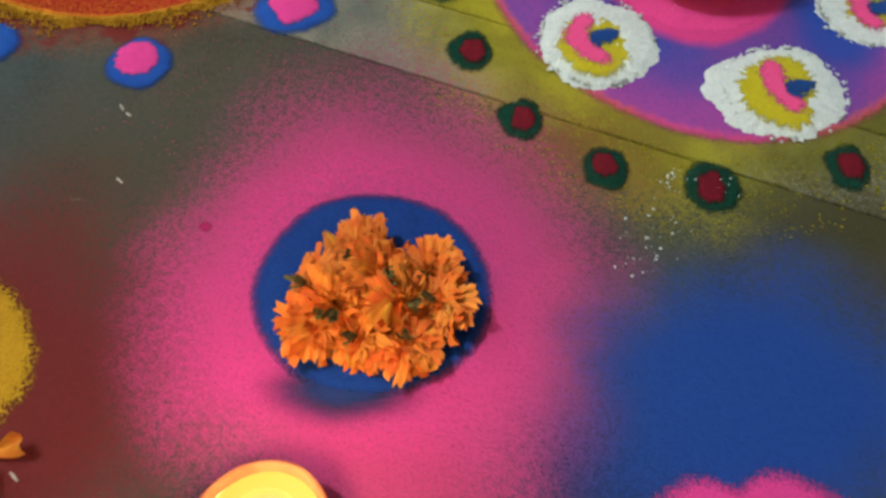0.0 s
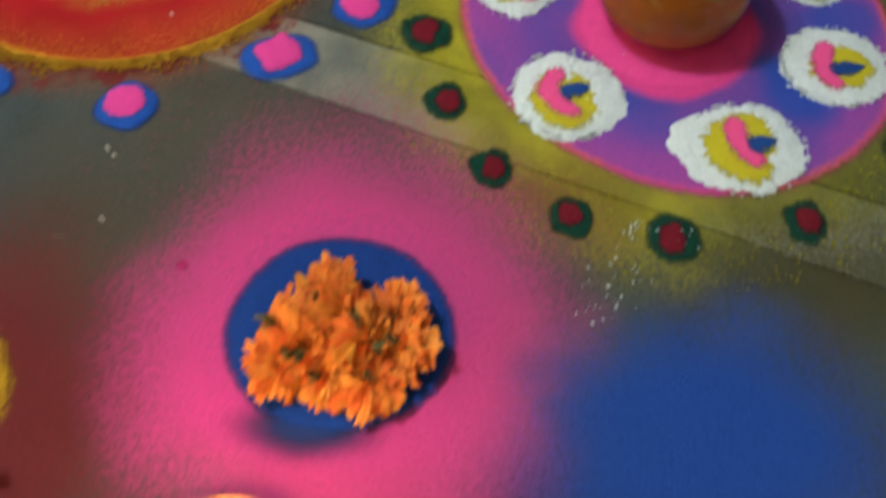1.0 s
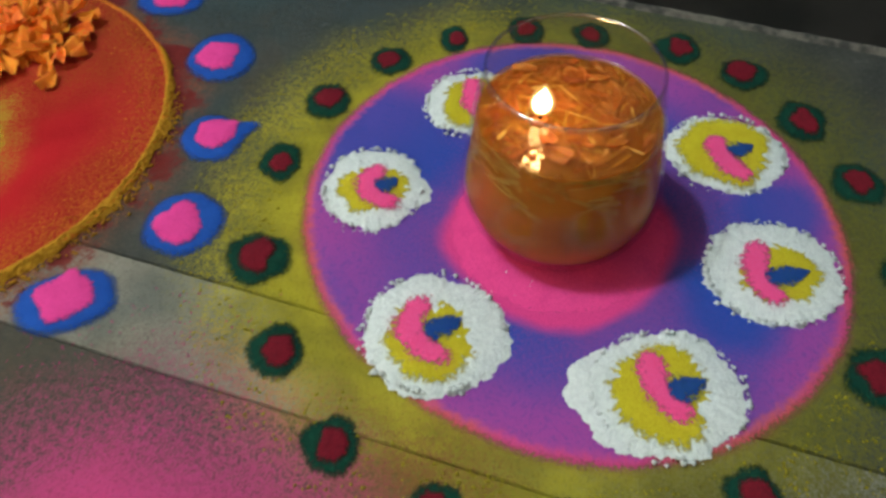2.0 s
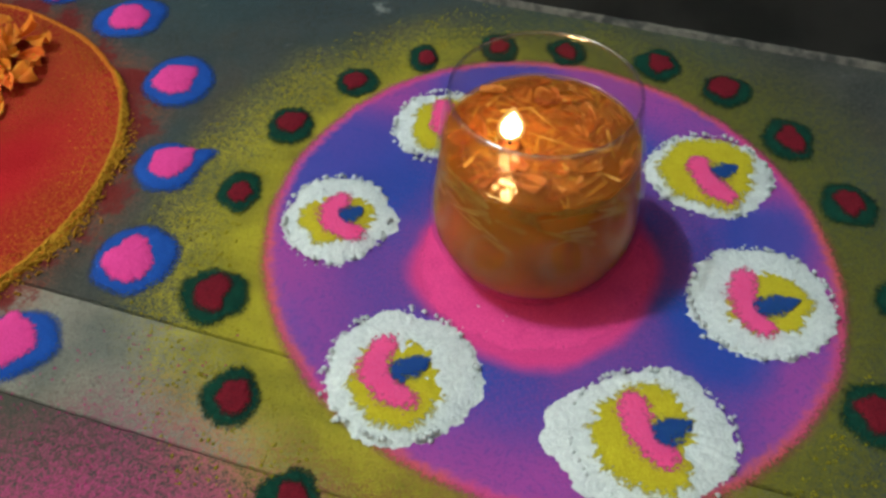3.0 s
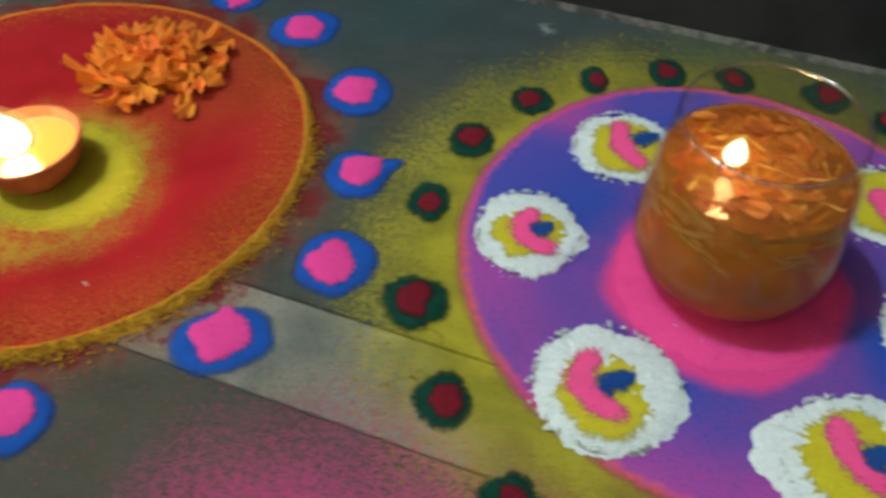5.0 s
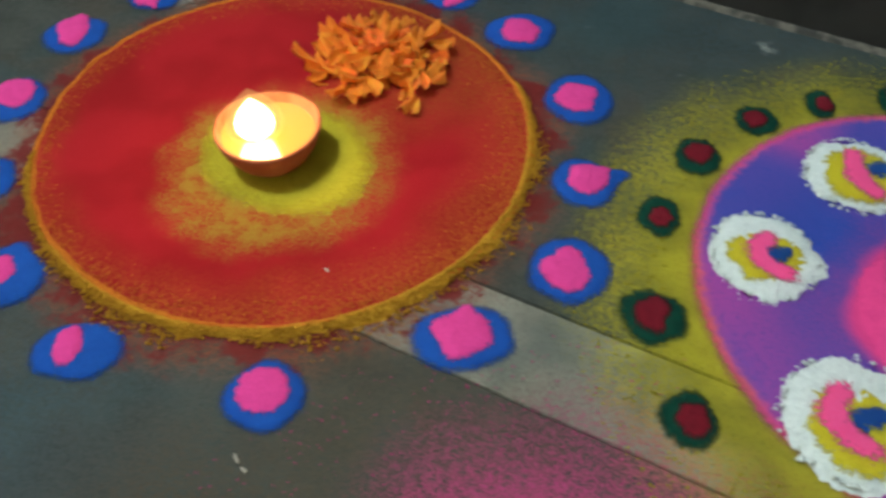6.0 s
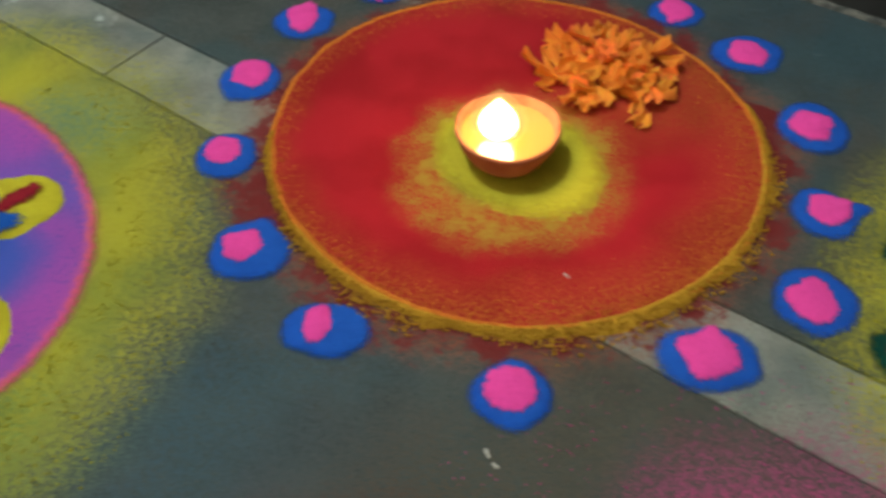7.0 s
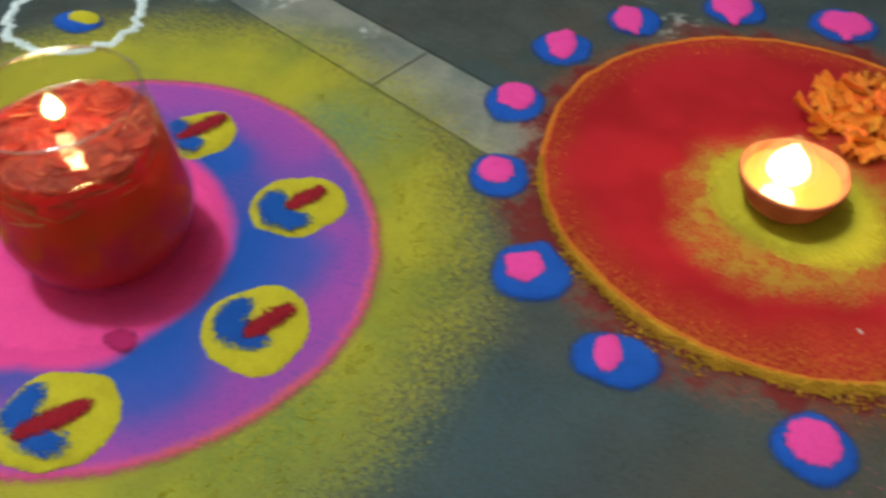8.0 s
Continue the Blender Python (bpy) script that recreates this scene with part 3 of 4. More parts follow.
tagged(part("scattered_powder", crumbs(grains, 0.0005, 7), ORANGE, disc, "orange grains scattered inside the rim"), kind="stuff")
tagged(part("loose_powder", crumbs(spots, 0.0008, 6), OCHRE, disc, "ochre powder clumps outside the rim"), kind="stuff")
part("yellow_bank", bank(0.1480, 0.0085, -140, 24, 0.0012), OCHRE, disc, "ochre powder bank")

disc = thing("powder_disc", (*A, 0), "blue powder disc under a heap of marigold heads", "rangoli disc")
part("blue_smear", mound(0.050, 0.022, 0.0008, 12.0, 0.1, 0.05, 80, 10, flat=6, at=(-0.012, -0.055)), SMEAR, disc, "smudged blue powder")
part("blue_layer", mound(0.0638, 0.0591, 0.0016, 9.0, 0.03, 0.012, 140, 14, flat=12, lumps=0.3, turn=-8), DEEP_BLUE, disc)

disc = thing("powder_disc", (0.199, 0.092, 0), "pink scalloped powder disc with marigold heads on it", "rangoli disc")
part("pink_layer", mound(0.066, 0.061, 0.002, 10.0, 0.03, 0.014, 140, 14, tip=(98, -0.17, 11), flat=10, lumps=0.3), PINK, disc)

disc = thing("powder_disc", (-0.203, 0.190, 0), "yellow powder disc on dark red dust", "rangoli disc")
part("yellow_layer", mound(0.059, 0.057, 0.003, 11.0, 0.05, 0.045, 200, 16, flat=5, lumps=0.4), DISC_YELLOW, disc)

# ---- small dots ----
DOTS = [  # x, y, half sizes, pink x, y, half sizes, tip
    (-0.2290, 0.3952, 0.0245, 0.0179, -0.2325, 0.3968, 0.0086, 0.0119, None),
    (-0.1305, 0.3828, 0.0210, 0.0195, -0.1310, 0.3845, 0.0132, 0.0129, (-80, 0.08, 20)),
    (-0.0420, 0.4283, 0.0277, 0.0206, -0.0422, 0.4295, 0.0154, 0.0156, None),
    (0.0085, 0.4790, 0.0229, 0.0235, 0.0065, 0.4770, 0.0138, 0.0150, None),
    (0.0130, 0.5455, 0.0195, 0.0205, 0.0152, 0.5473, 0.0138, 0.0135, (10, 0.55, 13)),
    (0.0077, 0.6200, 0.0225, 0.0250, 0.0065, 0.6192, 0.0138, 0.0145, None),
    (-0.0345, 0.6875, 0.0260, 0.0221, -0.0343, 0.6857, 0.0127, 0.0160, None),
    (-0.0855, 0.7250, 0.0210, 0.0187, -0.0860, 0.7255, 0.0123, 0.0146, None),
    (-0.3387, 0.6455, 0.0222, 0.0225, -0.3405, 0.6485, 0.0121, 0.0185, None),
    (-0.3488, 0.5737, 0.0210, 0.0233, -0.3495, 0.5780, 0.0138, 0.0154, None),
    (-0.3330, 0.5018, 0.0200, 0.0212, -0.3352, 0.5035, 0.0123, 0.0127, None),
    (-0.2875, 0.4345, 0.0240, 0.0225, -0.2915, 0.4353, 0.0118, 0.0123, (80, 0.25, 16)),
    (-0.3003, 0.6997, 0.0217, 0.0207, -0.3055, 0.6987, 0.0114, 0.0176, None),
    (-0.2350, 0.7438, 0.0249, 0.0214, -0.2392, 0.7448, 0.0173, 0.0183, None),
    (-0.1575, 0.7518, 0.0253, 0.0231, -0.1568, 0.7522, 0.0188, 0.0186, None),
]
DRIP = {7: (-115, 0.5, 12), 12: (-60, 0.45, 12), 13: (-85, 0.6, 12), 14: (-95, 0.4, 12), 4: (25, 0.3, 16), 2: (75, 0.3, 16), 3: (-60, 0.15, 12)}
for i, (x, y, rx, ry, px, py, qx, qy, tip) in enumerate(DOTS):
    dot = thing("powder_dot", (x, y, 0), "blue powder dot with a raised pink centre on the floor", "powder dot", "dots round the red disc")
    part("blue_base", mound(rx * 1.02, ry * 1.02, 0.0032, 20.0 + i, 0.07, 0.02, 72, 9, tip=tip, flat=3.2, lumps=0.18, turn=12), BLUE, dot)
    part("pink_centre", mound(qx, qy, 0.0022, 40.0 + i, 0.16, 0.11, 108, 9, at=(px - x, py - y), z0=0.0026, flat=3, lumps=0.22, turn=12, tip=DRIP.get(i)), PINK, dot)

GREENS = [
    (0.0668, 0.3965, 0.0140, 0.0146), (0.0518, 0.4543, 0.0170, 0.0177), (0.0563, 0.5245, 0.0115, 0.0146), (0.0795, 0.5762, 0.0145, 0.0156),
    (0.1172, 0.6132, 0.0130, 0.0145), (0.1580, 0.6345, 0.0100, 0.0135), (0.2052, 0.6418, 0.0115, 0.0150), (0.2470, 0.6358, 0.0120, 0.0141),
    (0.3007, 0.6200, 0.0145, 0.0153), (0.3365, 0.5942, 0.0165, 0.0149), (0.3610, 0.5498, 0.0140, 0.0177), (0.3775, 0.4985, 0.0140, 0.0164),
    (0.3842, 0.4330, 0.0150, 0.0150), (0.0965, 0.3470, 0.0135, 0.0140), (0.1430, 0.3143, 0.0130, 0.0145), (0.2000, 0.3037, 0.0160, 0.0161),
    (0.2770, 0.3175, 0.0120, 0.0153), (0.3500, 0.3752, 0.0175, 0.0163),
]
for i, (x, y, rx, ry) in enumerate(GREENS):
    dot = thing("powder_dot", (x, y, 0), "dark green powder dot with a crimson centre on the floor", "powder dot", "dots round the purple disc")
    part("green_base", mound(rx * 1.1, ry * 1.1, 0.0018, 70.0 + i, 0.13, 0.085, 108, 8, flat=3, lumps=0.35, fine=500), GREEN, dot)
    a = 6.28 * ((i * 0.381) % 1)
    part("crimson_centre", mound(rx * 0.62, ry * 0.66, 0.0014, 95.0 + i, 0.24, 0.12, 60, 6, at=(0.0014 * math.cos(a), 0.0014 * math.sin(a)), z0=0.0016, flat=3, lumps=0.35, fine=500), CRIMSON, dot)

# ---- lamp-shaped motifs ----
MOTIFS = [  # x, y, half sizes, tip; yellow x, y, half sizes; pink arc; blue stroke
    (0.1420, 0.4047, 0.0350, 0.0355, (-20, 0.10, 25), (0.1395, 0.4025, 0.0225, 0.0240), ((0.1400, 0.4270), (0.1280, 0.4060), (0.1510, 0.3870)), ((0.1390, 0.4040), (0.1570, 0.4130))),
    (0.2490, 0.3685, 0.0365, 0.0340, (182, 0.27, 32), (0.2445, 0.3705, 0.0255, 0.0254), ((0.2440, 0.3930), (0.2410, 0.3740), (0.2560, 0.3540)), ((0.2490, 0.3690), (0.2680, 0.3760))),
    (0.3140, 0.4370, 0.0350, 0.0335, (150, 0.08, 18), (0.3153, 0.4380, 0.0220, 0.0212), ((0.3110, 0.4590), (0.3020, 0.4360), (0.3140, 0.4170)), ((0.3090, 0.4330), (0.3320, 0.4370))),
    (0.3090, 0.5228, 0.0325, 0.0318, (175, 0.12, 20), (0.3083, 0.5250, 0.0262, 0.0285), ((0.3040, 0.5390), (0.3030, 0.5180), (0.3170, 0.5010)), ((0.3100, 0.5220), (0.3250, 0.5280))),
    (0.1095, 0.5008, 0.0280, 0.0310, (-8, 0.22, 18), (0.1095, 0.5008, 0.0205, 0.0190), ((0.1160, 0.5180), (0.1050, 0.5010), (0.1250, 0.4860)), ((0.1120, 0.5000), (0.1240, 0.5070))),
    (0.1683, 0.5697, 0.0290, 0.0302, None, (0.1687, 0.5710, 0.0225, 0.0255), ((0.1680, 0.5930), (0.1650, 0.5710), (0.1780, 0.5500)), ((0.1740, 0.5730), (0.1910, 0.5800))),
]
for i, (x, y, rx, ry, tip, yel, arc, dash) in enumerate(MOTIFS):
    mo = thing("powder_motif", (x, y, 0.0012), "white powder egg shape with yellow, pink and blue lamp drawing", "powder motif", "white motifs on the purple disc")
    part("white_base", mound(rx, ry, 0.0036, 120.0 + i, 0.12, 0.06, 220, 24, tip=tip, flat=4.2, lumps=0.2, fine=300), WHITE, mo)
    rel = lambda p: (p[0] - x + 0.0006, p[1] - y - 0.0026)
    part("yellow_fill", mound(yel[2], yel[3], 0.0012, 130.0 + i, 0.16, 0.12, 120, 9, at=rel(yel), z0=0.0029, flat=4, lumps=0.25), YELLOW, mo)
    tail = tuple(a * 1.1 - b * 0.1 for a, b in zip(*dash))
    part("pink_crescent", stroke([rel((p[0] + 0.0022, p[1])) for p in arc], 0.0098, 0.0007, 0.0041, 140.0 + i, 0.6), CRESCENT, mo)
    part("blue_dash", stroke([rel(tail), rel(dash[1])], 0.0084, 0.0008, 0.0045, 150.0 + i, 0.35, -0.3), DASH, mo)
    rnd = random.Random(200 + i)
    spots = []
    for k in range(130):
        a = rnd.random() * 2 * math.pi
        s = 0.95 + abs(rnd.gauss(0, 0.045))
        spots.append((rx * s * math.cos(a), ry * s * math.sin(a), 0.0 if s > 0.99 else 0.0022))
    tagged(part("loose_powder", crumbs(spots, 0.0011, 300 + i), WHITE, mo), kind="stuff")

MOTIFS_2 = [  # x, y, half sizes; blue arc; red stroke
    (-0.4323, 0.4283, 0.0275, 0.0262, ((-0.4470, 0.4380), (-0.4410, 0.4180), (-0.4160, 0.4220)), ((-0.4350, 0.4270), (-0.4245, 0.4470))),
    (-0.4050, 0.3415, 0.0287, 0.0288, ((-0.4160, 0.3580), (-0.4200, 0.3380), (-0.3910, 0.3360)), ((-0.4070, 0.3370), (-0.3960, 0.3610))),
    (-0.5235, 0.4620, 0.0233, 0.0241, ((-0.5400, 0.4710), (-0.5350, 0.4550), (-0.5120, 0.4510)), ((-0.5310, 0.4560), (-0.5180, 0.4830))),
    (-0.4640, 0.2560, 0.0305, 0.0288, ((-0.4790, 0.2720), (-0.4810, 0.2500), (-0.4450, 0.2460)), ((-0.4740, 0.2450), (-0.4550, 0.2700))),
    (-0.555, 0.238, 0.029, 0.028, ((-0.570, 0.252), (-0.573, 0.232), (-0.540, 0.229)), ((-0.560, 0.233), (-0.547, 0.255))),
    (-0.612, 0.300, 0.029, 0.028, ((-0.627, 0.314), (-0.630, 0.294), (-0.597, 0.291)), ((-0.617, 0.295), (-0.604, 0.317))),
    (-0.610, 0.400, 0.028, 0.027, ((-0.625, 0.414), (-0.628, 0.394), (-0.595, 0.391)), ((-0.615, 0.395), (-0.602, 0.417))),
]
for i, (x, y, rx, ry, arc, dash) in enumerate(MOTIFS_2):
    mo = thing("powder_motif", (x, y, 0.0012), "yellow powder round with a blue crescent and red dash", "powder motif", "yellow motifs on the purple disc")
    rel = lambda p: (p[0] - x + 0.0018, p[1] - y - 0.0022)
    part("yellow_base", mound(rx * 1.02, ry * 1.02, 0.0036, 160.0 + i, 0.09, 0.03, 120, 14, flat=4, lumps=0.22, turn=22), BRIGHT_YELLOW, mo)
    part("blue_crescent", stroke([rel(p) for p in arc], 0.0115, 0.0007, 0.0036, 170.0 + i, 0.65), STROKE_BLUE, mo)
    part("red_dash", stroke([rel(tuple(a * 1.22 - b * 0.22 for a, b in zip(*dash))), rel(tuple(b * 1.12 - a * 0.12 for a, b in zip(*dash)))], 0.0086, 0.0008, 0.0041, 180.0 + i, 0.4), STROKE_RED, mo)


# ---- glasses with floating candles ----
GLASS_OUT = [(0.0, 0.0), (0.0315, 0.0), (0.0350, 0.0012), (0.0400, 0.0065), (0.0464, 0.0165), (0.0497, 0.0260), (0.0505, 0.0330), (0.0501, 0.0410), (0.0482, 0.0560), (0.0456, 0.0750), (0.0419, 0.0950), (0.0408, 0.1015)]
GLASS_IN = [(0.0400, 0.1020), (0.0395, 0.1013), (0.0405, 0.0950), (0.0440, 0.0750), (0.0467, 0.0560), (0.0486, 0.0410), (0.0490, 0.0330), (0.0481, 0.0260), (0.0446, 0.0165), (0.0385, 0.0085), (0.0330, 0.0060), (0.0, 0.0055)]
WATER = [(0.0, 0.0062), (0.0325, 0.0066), (0.0378, 0.0092), (0.0438, 0.0170), (0.0473, 0.0262), (0.0482, 0.0332), (0.0478, 0.0410), (0.0459, 0.0560)]


def inside_radius(h):
    """Inner radius of the tumbler at a height above its belly."""
    rows = [(z, r) for r, z in GLASS_IN if z > 0.03][::-1]
    for (z0, r0), (z1, r1) in zip(rows, rows[1:]):
        if z0 <= h <= z1:
            return r0 + (r1 - r0) * (h - z0) / (z1 - z0)
    return 0.0478


def teardrop(r, h, lean=0.0):
    prof = [(0, 0)]
    for i in range(1, 14):
        t = i / 14
        prof.append((r * math.sin(math.pi * t ** 0.75) ** 0.9 * (1 - 0.35 * t), h * t))
    prof.append((0, h))
    bm = lathe(prof, 20)
    for v in bm.verts:
        v.co.x += lean * (v.co.z / h) ** 2
    return bm


def candle_glass(place, water, water_top, petal, shred, label, level, flame_at, seed, watts, count, hanging):
    g = thing("candle_glass", place, label, "candle glass", "candle glasses")
    part("glass", lathe(GLASS_OUT + GLASS_IN, 96), GLASS, g, "clear stemless tumbler")
    top_r = inside_radius(level) - 0.0008
    part("water", lathe(WATER + [(top_r, level), (0.0, level - 0.0004)], 96), water, g, "murky coloured water")
    rnd = random.Random(seed)
    broad, threads = bmesh.new(), bmesh.new()
    for i in range(count):
        a, r = rnd.random() * 6.283, (top_r - 0.003) * math.sqrt(rnd.random())
        wide = i % 3 == 0
        m = pose(r * math.cos(a), r * math.sin(a), level - 0.0009 + 0.0014 * rnd.random(), rnd.uniform(-14, 14), rnd.uniform(-8, 8), math.degrees(a) + rnd.gauss(90, 50))
        if wide:
            leaf(broad, m, rnd.uniform(0.010, 0.018), rnd.uniform(0.005, 0.010), rnd.uniform(-0.1, 0.12), 0.14, rnd)
        else:
            leaf(threads, m, rnd.uniform(0.008, 0.020), rnd.uniform(0.0009, 0.0024), rnd.uniform(-0.1, 0.1), 0.12, rnd)
    for bm in (broad, threads):
        for v in bm.verts:
            d = math.hypot(v.co.x, v.co.y)
            if d > top_r - 0.0012:
                v.co.x *= (top_r - 0.0012) / d
                v.co.y *= (top_r - 0.0012) / d
    loose = len(threads.verts)
    for i in range(hanging):
        z0, a0 = level - 0.021 * rnd.random() ** 2.2, rnd.random() * 6.283
        leaf(threads, pose(0, 0, 0, 0, rnd.uniform(-24, 24), 0), rnd.uniform(0.010, 0.022), rnd.uniform(0.0014, 0.0048), 0.0, 0.0, rnd, 4, 2)
        threads.verts.ensure_lookup_table()
        for v in threads.verts[loose:]:
            x, h = v.co.x, min(v.co.z + v.co.y * 0.8 + z0, level + 0.001)
            wall_r = inside_radius(h)
            a = a0 + x / wall_r
            wall_r -= 0.0003 + 0.0002 * ((i * 7) % 5)
            v.co = (wall_r * math.cos(a), wall_r * math.sin(a), h)
        loose = len(threads.verts)
    part("broad_petals", broad, petal, g, "soaked petals floating on the water")
    part("petal_shreds", threads, shred, g, "pale petal shreds in the water")
    part("water_top", lathe([(0.0, level + 0.0017), (top_r - 0.004, level + 0.0017), (top_r, level + 0.0019), (top_r + 0.0006, level + 0.0024)], 64), water_top, g, "glossy still water")
    part("rim", lathe([(0.0393, 0.1008), (0.0392, 0.1022), (0.0400, 0.1029), (0.0408, 0.1023), (0.0409, 0.1008)], 96), RIM, g, "rounded glass lip")
    fx, fy = flame_at
    cup = part("float", lathe([(0, level), (0.0045, level), (0.005, level + 0.0018), (0.003, level + 0.0026), (0, level + 0.0026)], 24), petal, g)
    for v in cup.data.vertices:
        v.co.x += fx
        v.co.y += fy
    w = part("wick", lathe([(0, 0), (0.0008, 0), (0.0007, 0.005), (0, 0.0055)], 10), WICK, g)
    w.location = (fx, fy, level + 0.0028)
    f = part("flame", teardrop(0.0050, 0.0140, 0.001), FLAME, g)
    f.location = (fx, fy, level + 0.0065)
    # glowing shell added round the flame for its bloom
    part("bloom", teardrop(0.0068, 0.0175, 0.001), BLOOM, f, "thin glowing shell added as flame bloom").location = (0, 0, -0.001)
    point_lamp("flame_light", (place[0] + fx, place[1] + fy, place[2] + level + 0.026), watts, (1.0, 0.55, 0.2), 0.004)
    return g


candle_glass((0.2080, 0.4750, 0.0017), AMBER, AMBER_TOP, PETAL_WET, SHRED_GOLD, "glass of amber water with orange petals and a lit floating wick", 0.0738, (-0.014, -0.004), 11, 0.05, 300, 200)
candle_glass((-0.5105, 0.3590, 0.0017), SCARLET, SCARLET_TOP, PETAL_RED, SHRED_RED, "glass of scarlet water with red petals and a lit floating wick", 0.0775, (-0.0085, 0.004), 12, 0.07, 300, 50).scale = (1.04, 1.04, 1.04)


# ---- clay lamps ----
def clay_lamp(place, turn, label, seed, watts, flame_at):
    d = thing("clay_lamp", place, label, "oil lamp", "clay lamps", turn)
    cup = lathe([(0, 0), (0.0165, 0), (0.0185, 0.0008), (0.0235, 0.006), (0.028, 0.014), (0.0308, 0.0228), (0.0306, 0.0245), (0.0292, 0.0247), (0.0282, 0.0232), (0.0255, 0.015), (0.021, 0.009), (0.0, 0.0075)], 72)
    for v in cup.verts:
        a = math.atan2(v.co.y, v.co.x)
        k = math.exp(-(a / 0.30) ** 2) * (v.co.z / 0.0245) ** 2
        v.co.x += 0.0008 * k
        v.co.z += 0.0010 * k
        v.co.y *= 1 + 0.02 * math.sin(3 * a + seed)
    part("cup", cup, CLAY, d)
    part("oil", lathe([(0.0, 0.0188), (0.0262, 0.0188), (0.0270, 0.0192)], 64), OIL, d, "golden lamp oil")
    part("wick", stroke([(flame_at[0], flame_at[1]), (flame_at[0] + 0.011, 0.003)], 0.0016, 0.002, 0.0185, seed), WICK, d)
    # flame oversized, with two glowing shells added to stand in for its bloom
    f = part("flame", teardrop(0.0125, 0.027, 0.0), FLAME, d)
    f.location = (*flame_at, 0.0205)
    part("bloom", teardrop(0.0155, 0.0315, 0.0), BLOOM, f, "thin glowing shell added as flame bloom").location = (0, 0, -0.0015)
    part("bloom", teardrop(0.0190, 0.0365, 0.0), BLOOM_FAINT, f, "faint glowing shell added as flame bloom").location = (0, 0, -0.0025)
    fx = Matrix.Rotation(radians(turn), 3, "Z") @ Vector((*flame_at, 0.0))
    point_lamp("flame_light", (place[0] + fx.x, place[1] + fx.y, place[2] + 0.078), watts, (1.0, 0.68, 0.36), 0.012)
    return d


clay_lamp((-0.1690, 0.5420, 0.0024), 35, "lit terracotta oil lamp on yellow powder", 1.0, 0.24, (-0.007, -0.002))
clay_lamp((-0.0185, 0.1110, 0.0004), 60, "lit terracotta oil lamp on the pink dusted floor", 2.0, 0.27, (0.002, -0.002))


# ---- marigolds and loose petals ----
def marigold(place, turn, tilt, size, seed, dry):
    rnd = random.Random(seed)
    ob = new("marigold")
    ob.matrix_basis = pose(*place, tilt[0], tilt[1], turn)
    tagged(ob, "wilted orange marigold head in a heap on powder" if not dry else "dried brownish orange marigold head in a heap", "flower", "marigold heads")
    bm = bmesh.new()
    for ring, (count, rise, length) in enumerate(((24, 0, 0.86), (24, 20, 0.84), (22, 40, 0.76), (18, 60, 0.62), (12, 78, 0.48))):
        for i in range(count):
            a = 360 * (i + rnd.random() * 0.8) / count + ring * 13
            m = pose(0, 0, 0.0015 + ring * 0.001, 0, 0, a) @ pose(0.0015, 0, 0, rnd.uniform(-35, 35), -rise + rnd.uniform(-24, 24), 0)
            leaf(bm, m, size * length * rnd.uniform(0.7, 1.1), size * rnd.uniform(0.22, 0.42), rnd.uniform(-0.9, 0.35), 0.5, rnd, 4, 4)
    for v in bm.verts:
        v.co.z *= 0.55
    part("petals", bm, PETAL_DRY if dry else PETAL, ob)
    part("calyx", lathe([(0, -0.006), (0.003, -0.005), (0.0045, 0.0), (0.004, 0.004), (0, 0.005)], 14), CALYX, ob)
    bm = bmesh.new()
    for i in range(14):
        m = pose(0, 0, 0.006, 0, 0, 360 * i / 14) @ pose(0, 0, 0, 0, -rnd.uniform(45, 85), 0)
        leaf(bm, m, size * rnd.uniform(0.35, 0.6), size * 0.12, 0.3, 0.0, rnd, 3, 2)
    part("flower_centre", bm, CALYX, ob)
    return ob


HEAP = [(-0.008, 0.212, 0.010, 0), (0.017, 0.207, 0.010, 0), (0.038, 0.203, 0.010, 0), (-0.008, 0.233, 0.010, 1), (0.003, 0.220, 0.017, 0), (0.014, 0.254, 0.010, 1), (0.022, 0.236, 0.019, 0), (0.034, 0.221, 0.017, 0), (0.050, 0.243, 0.010, 1), (0.056, 0.224, 0.011, 1)]
rnd = random.Random(21)
for i, (x, y, z, dry) in enumerate(HEAP):
    marigold((x, y, z), rnd.uniform(0, 360), (rnd.uniform(-42, 42), rnd.uniform(-42, 42)), 0.0200, 400 + i, dry)
for i, (x, y, z, dry) in enumerate(((0.165, 0.102, 0.012, 1), (0.200, 0.112, 0.013, 1), (0.212, 0.090, 0.014, 0), (0.180, 0.080, 0.014, 0))):
    marigold((x, y, z), rnd.uniform(0, 360), (rnd.uniform(-40, 40), rnd.uniform(-40, 40)), 0.0185, 430 + i, dry)

PETALS = []
for i in range(6):
    bm = bmesh.new()
    leaf(bm, Matrix(), 0.0135 + 0.002 * (i % 3), 0.0110 + 0.003 * (i % 2), (-0.2, 0.1, 0.3)[i % 3], 0.3, random.Random(500 + i), 7, 6)
    me = bpy.data.meshes.new("petal")
    bm.to_mesh(me)
    bm.free()
    me.shade_smooth()
    me.materials.append((PETAL_GOLD, PETAL_GOLD, PETAL_GOLD, PETAL_GOLD, PETAL_DRY, PETAL_GOLD)[i])
    PETALS.append(me)
rnd = random.Random(31)
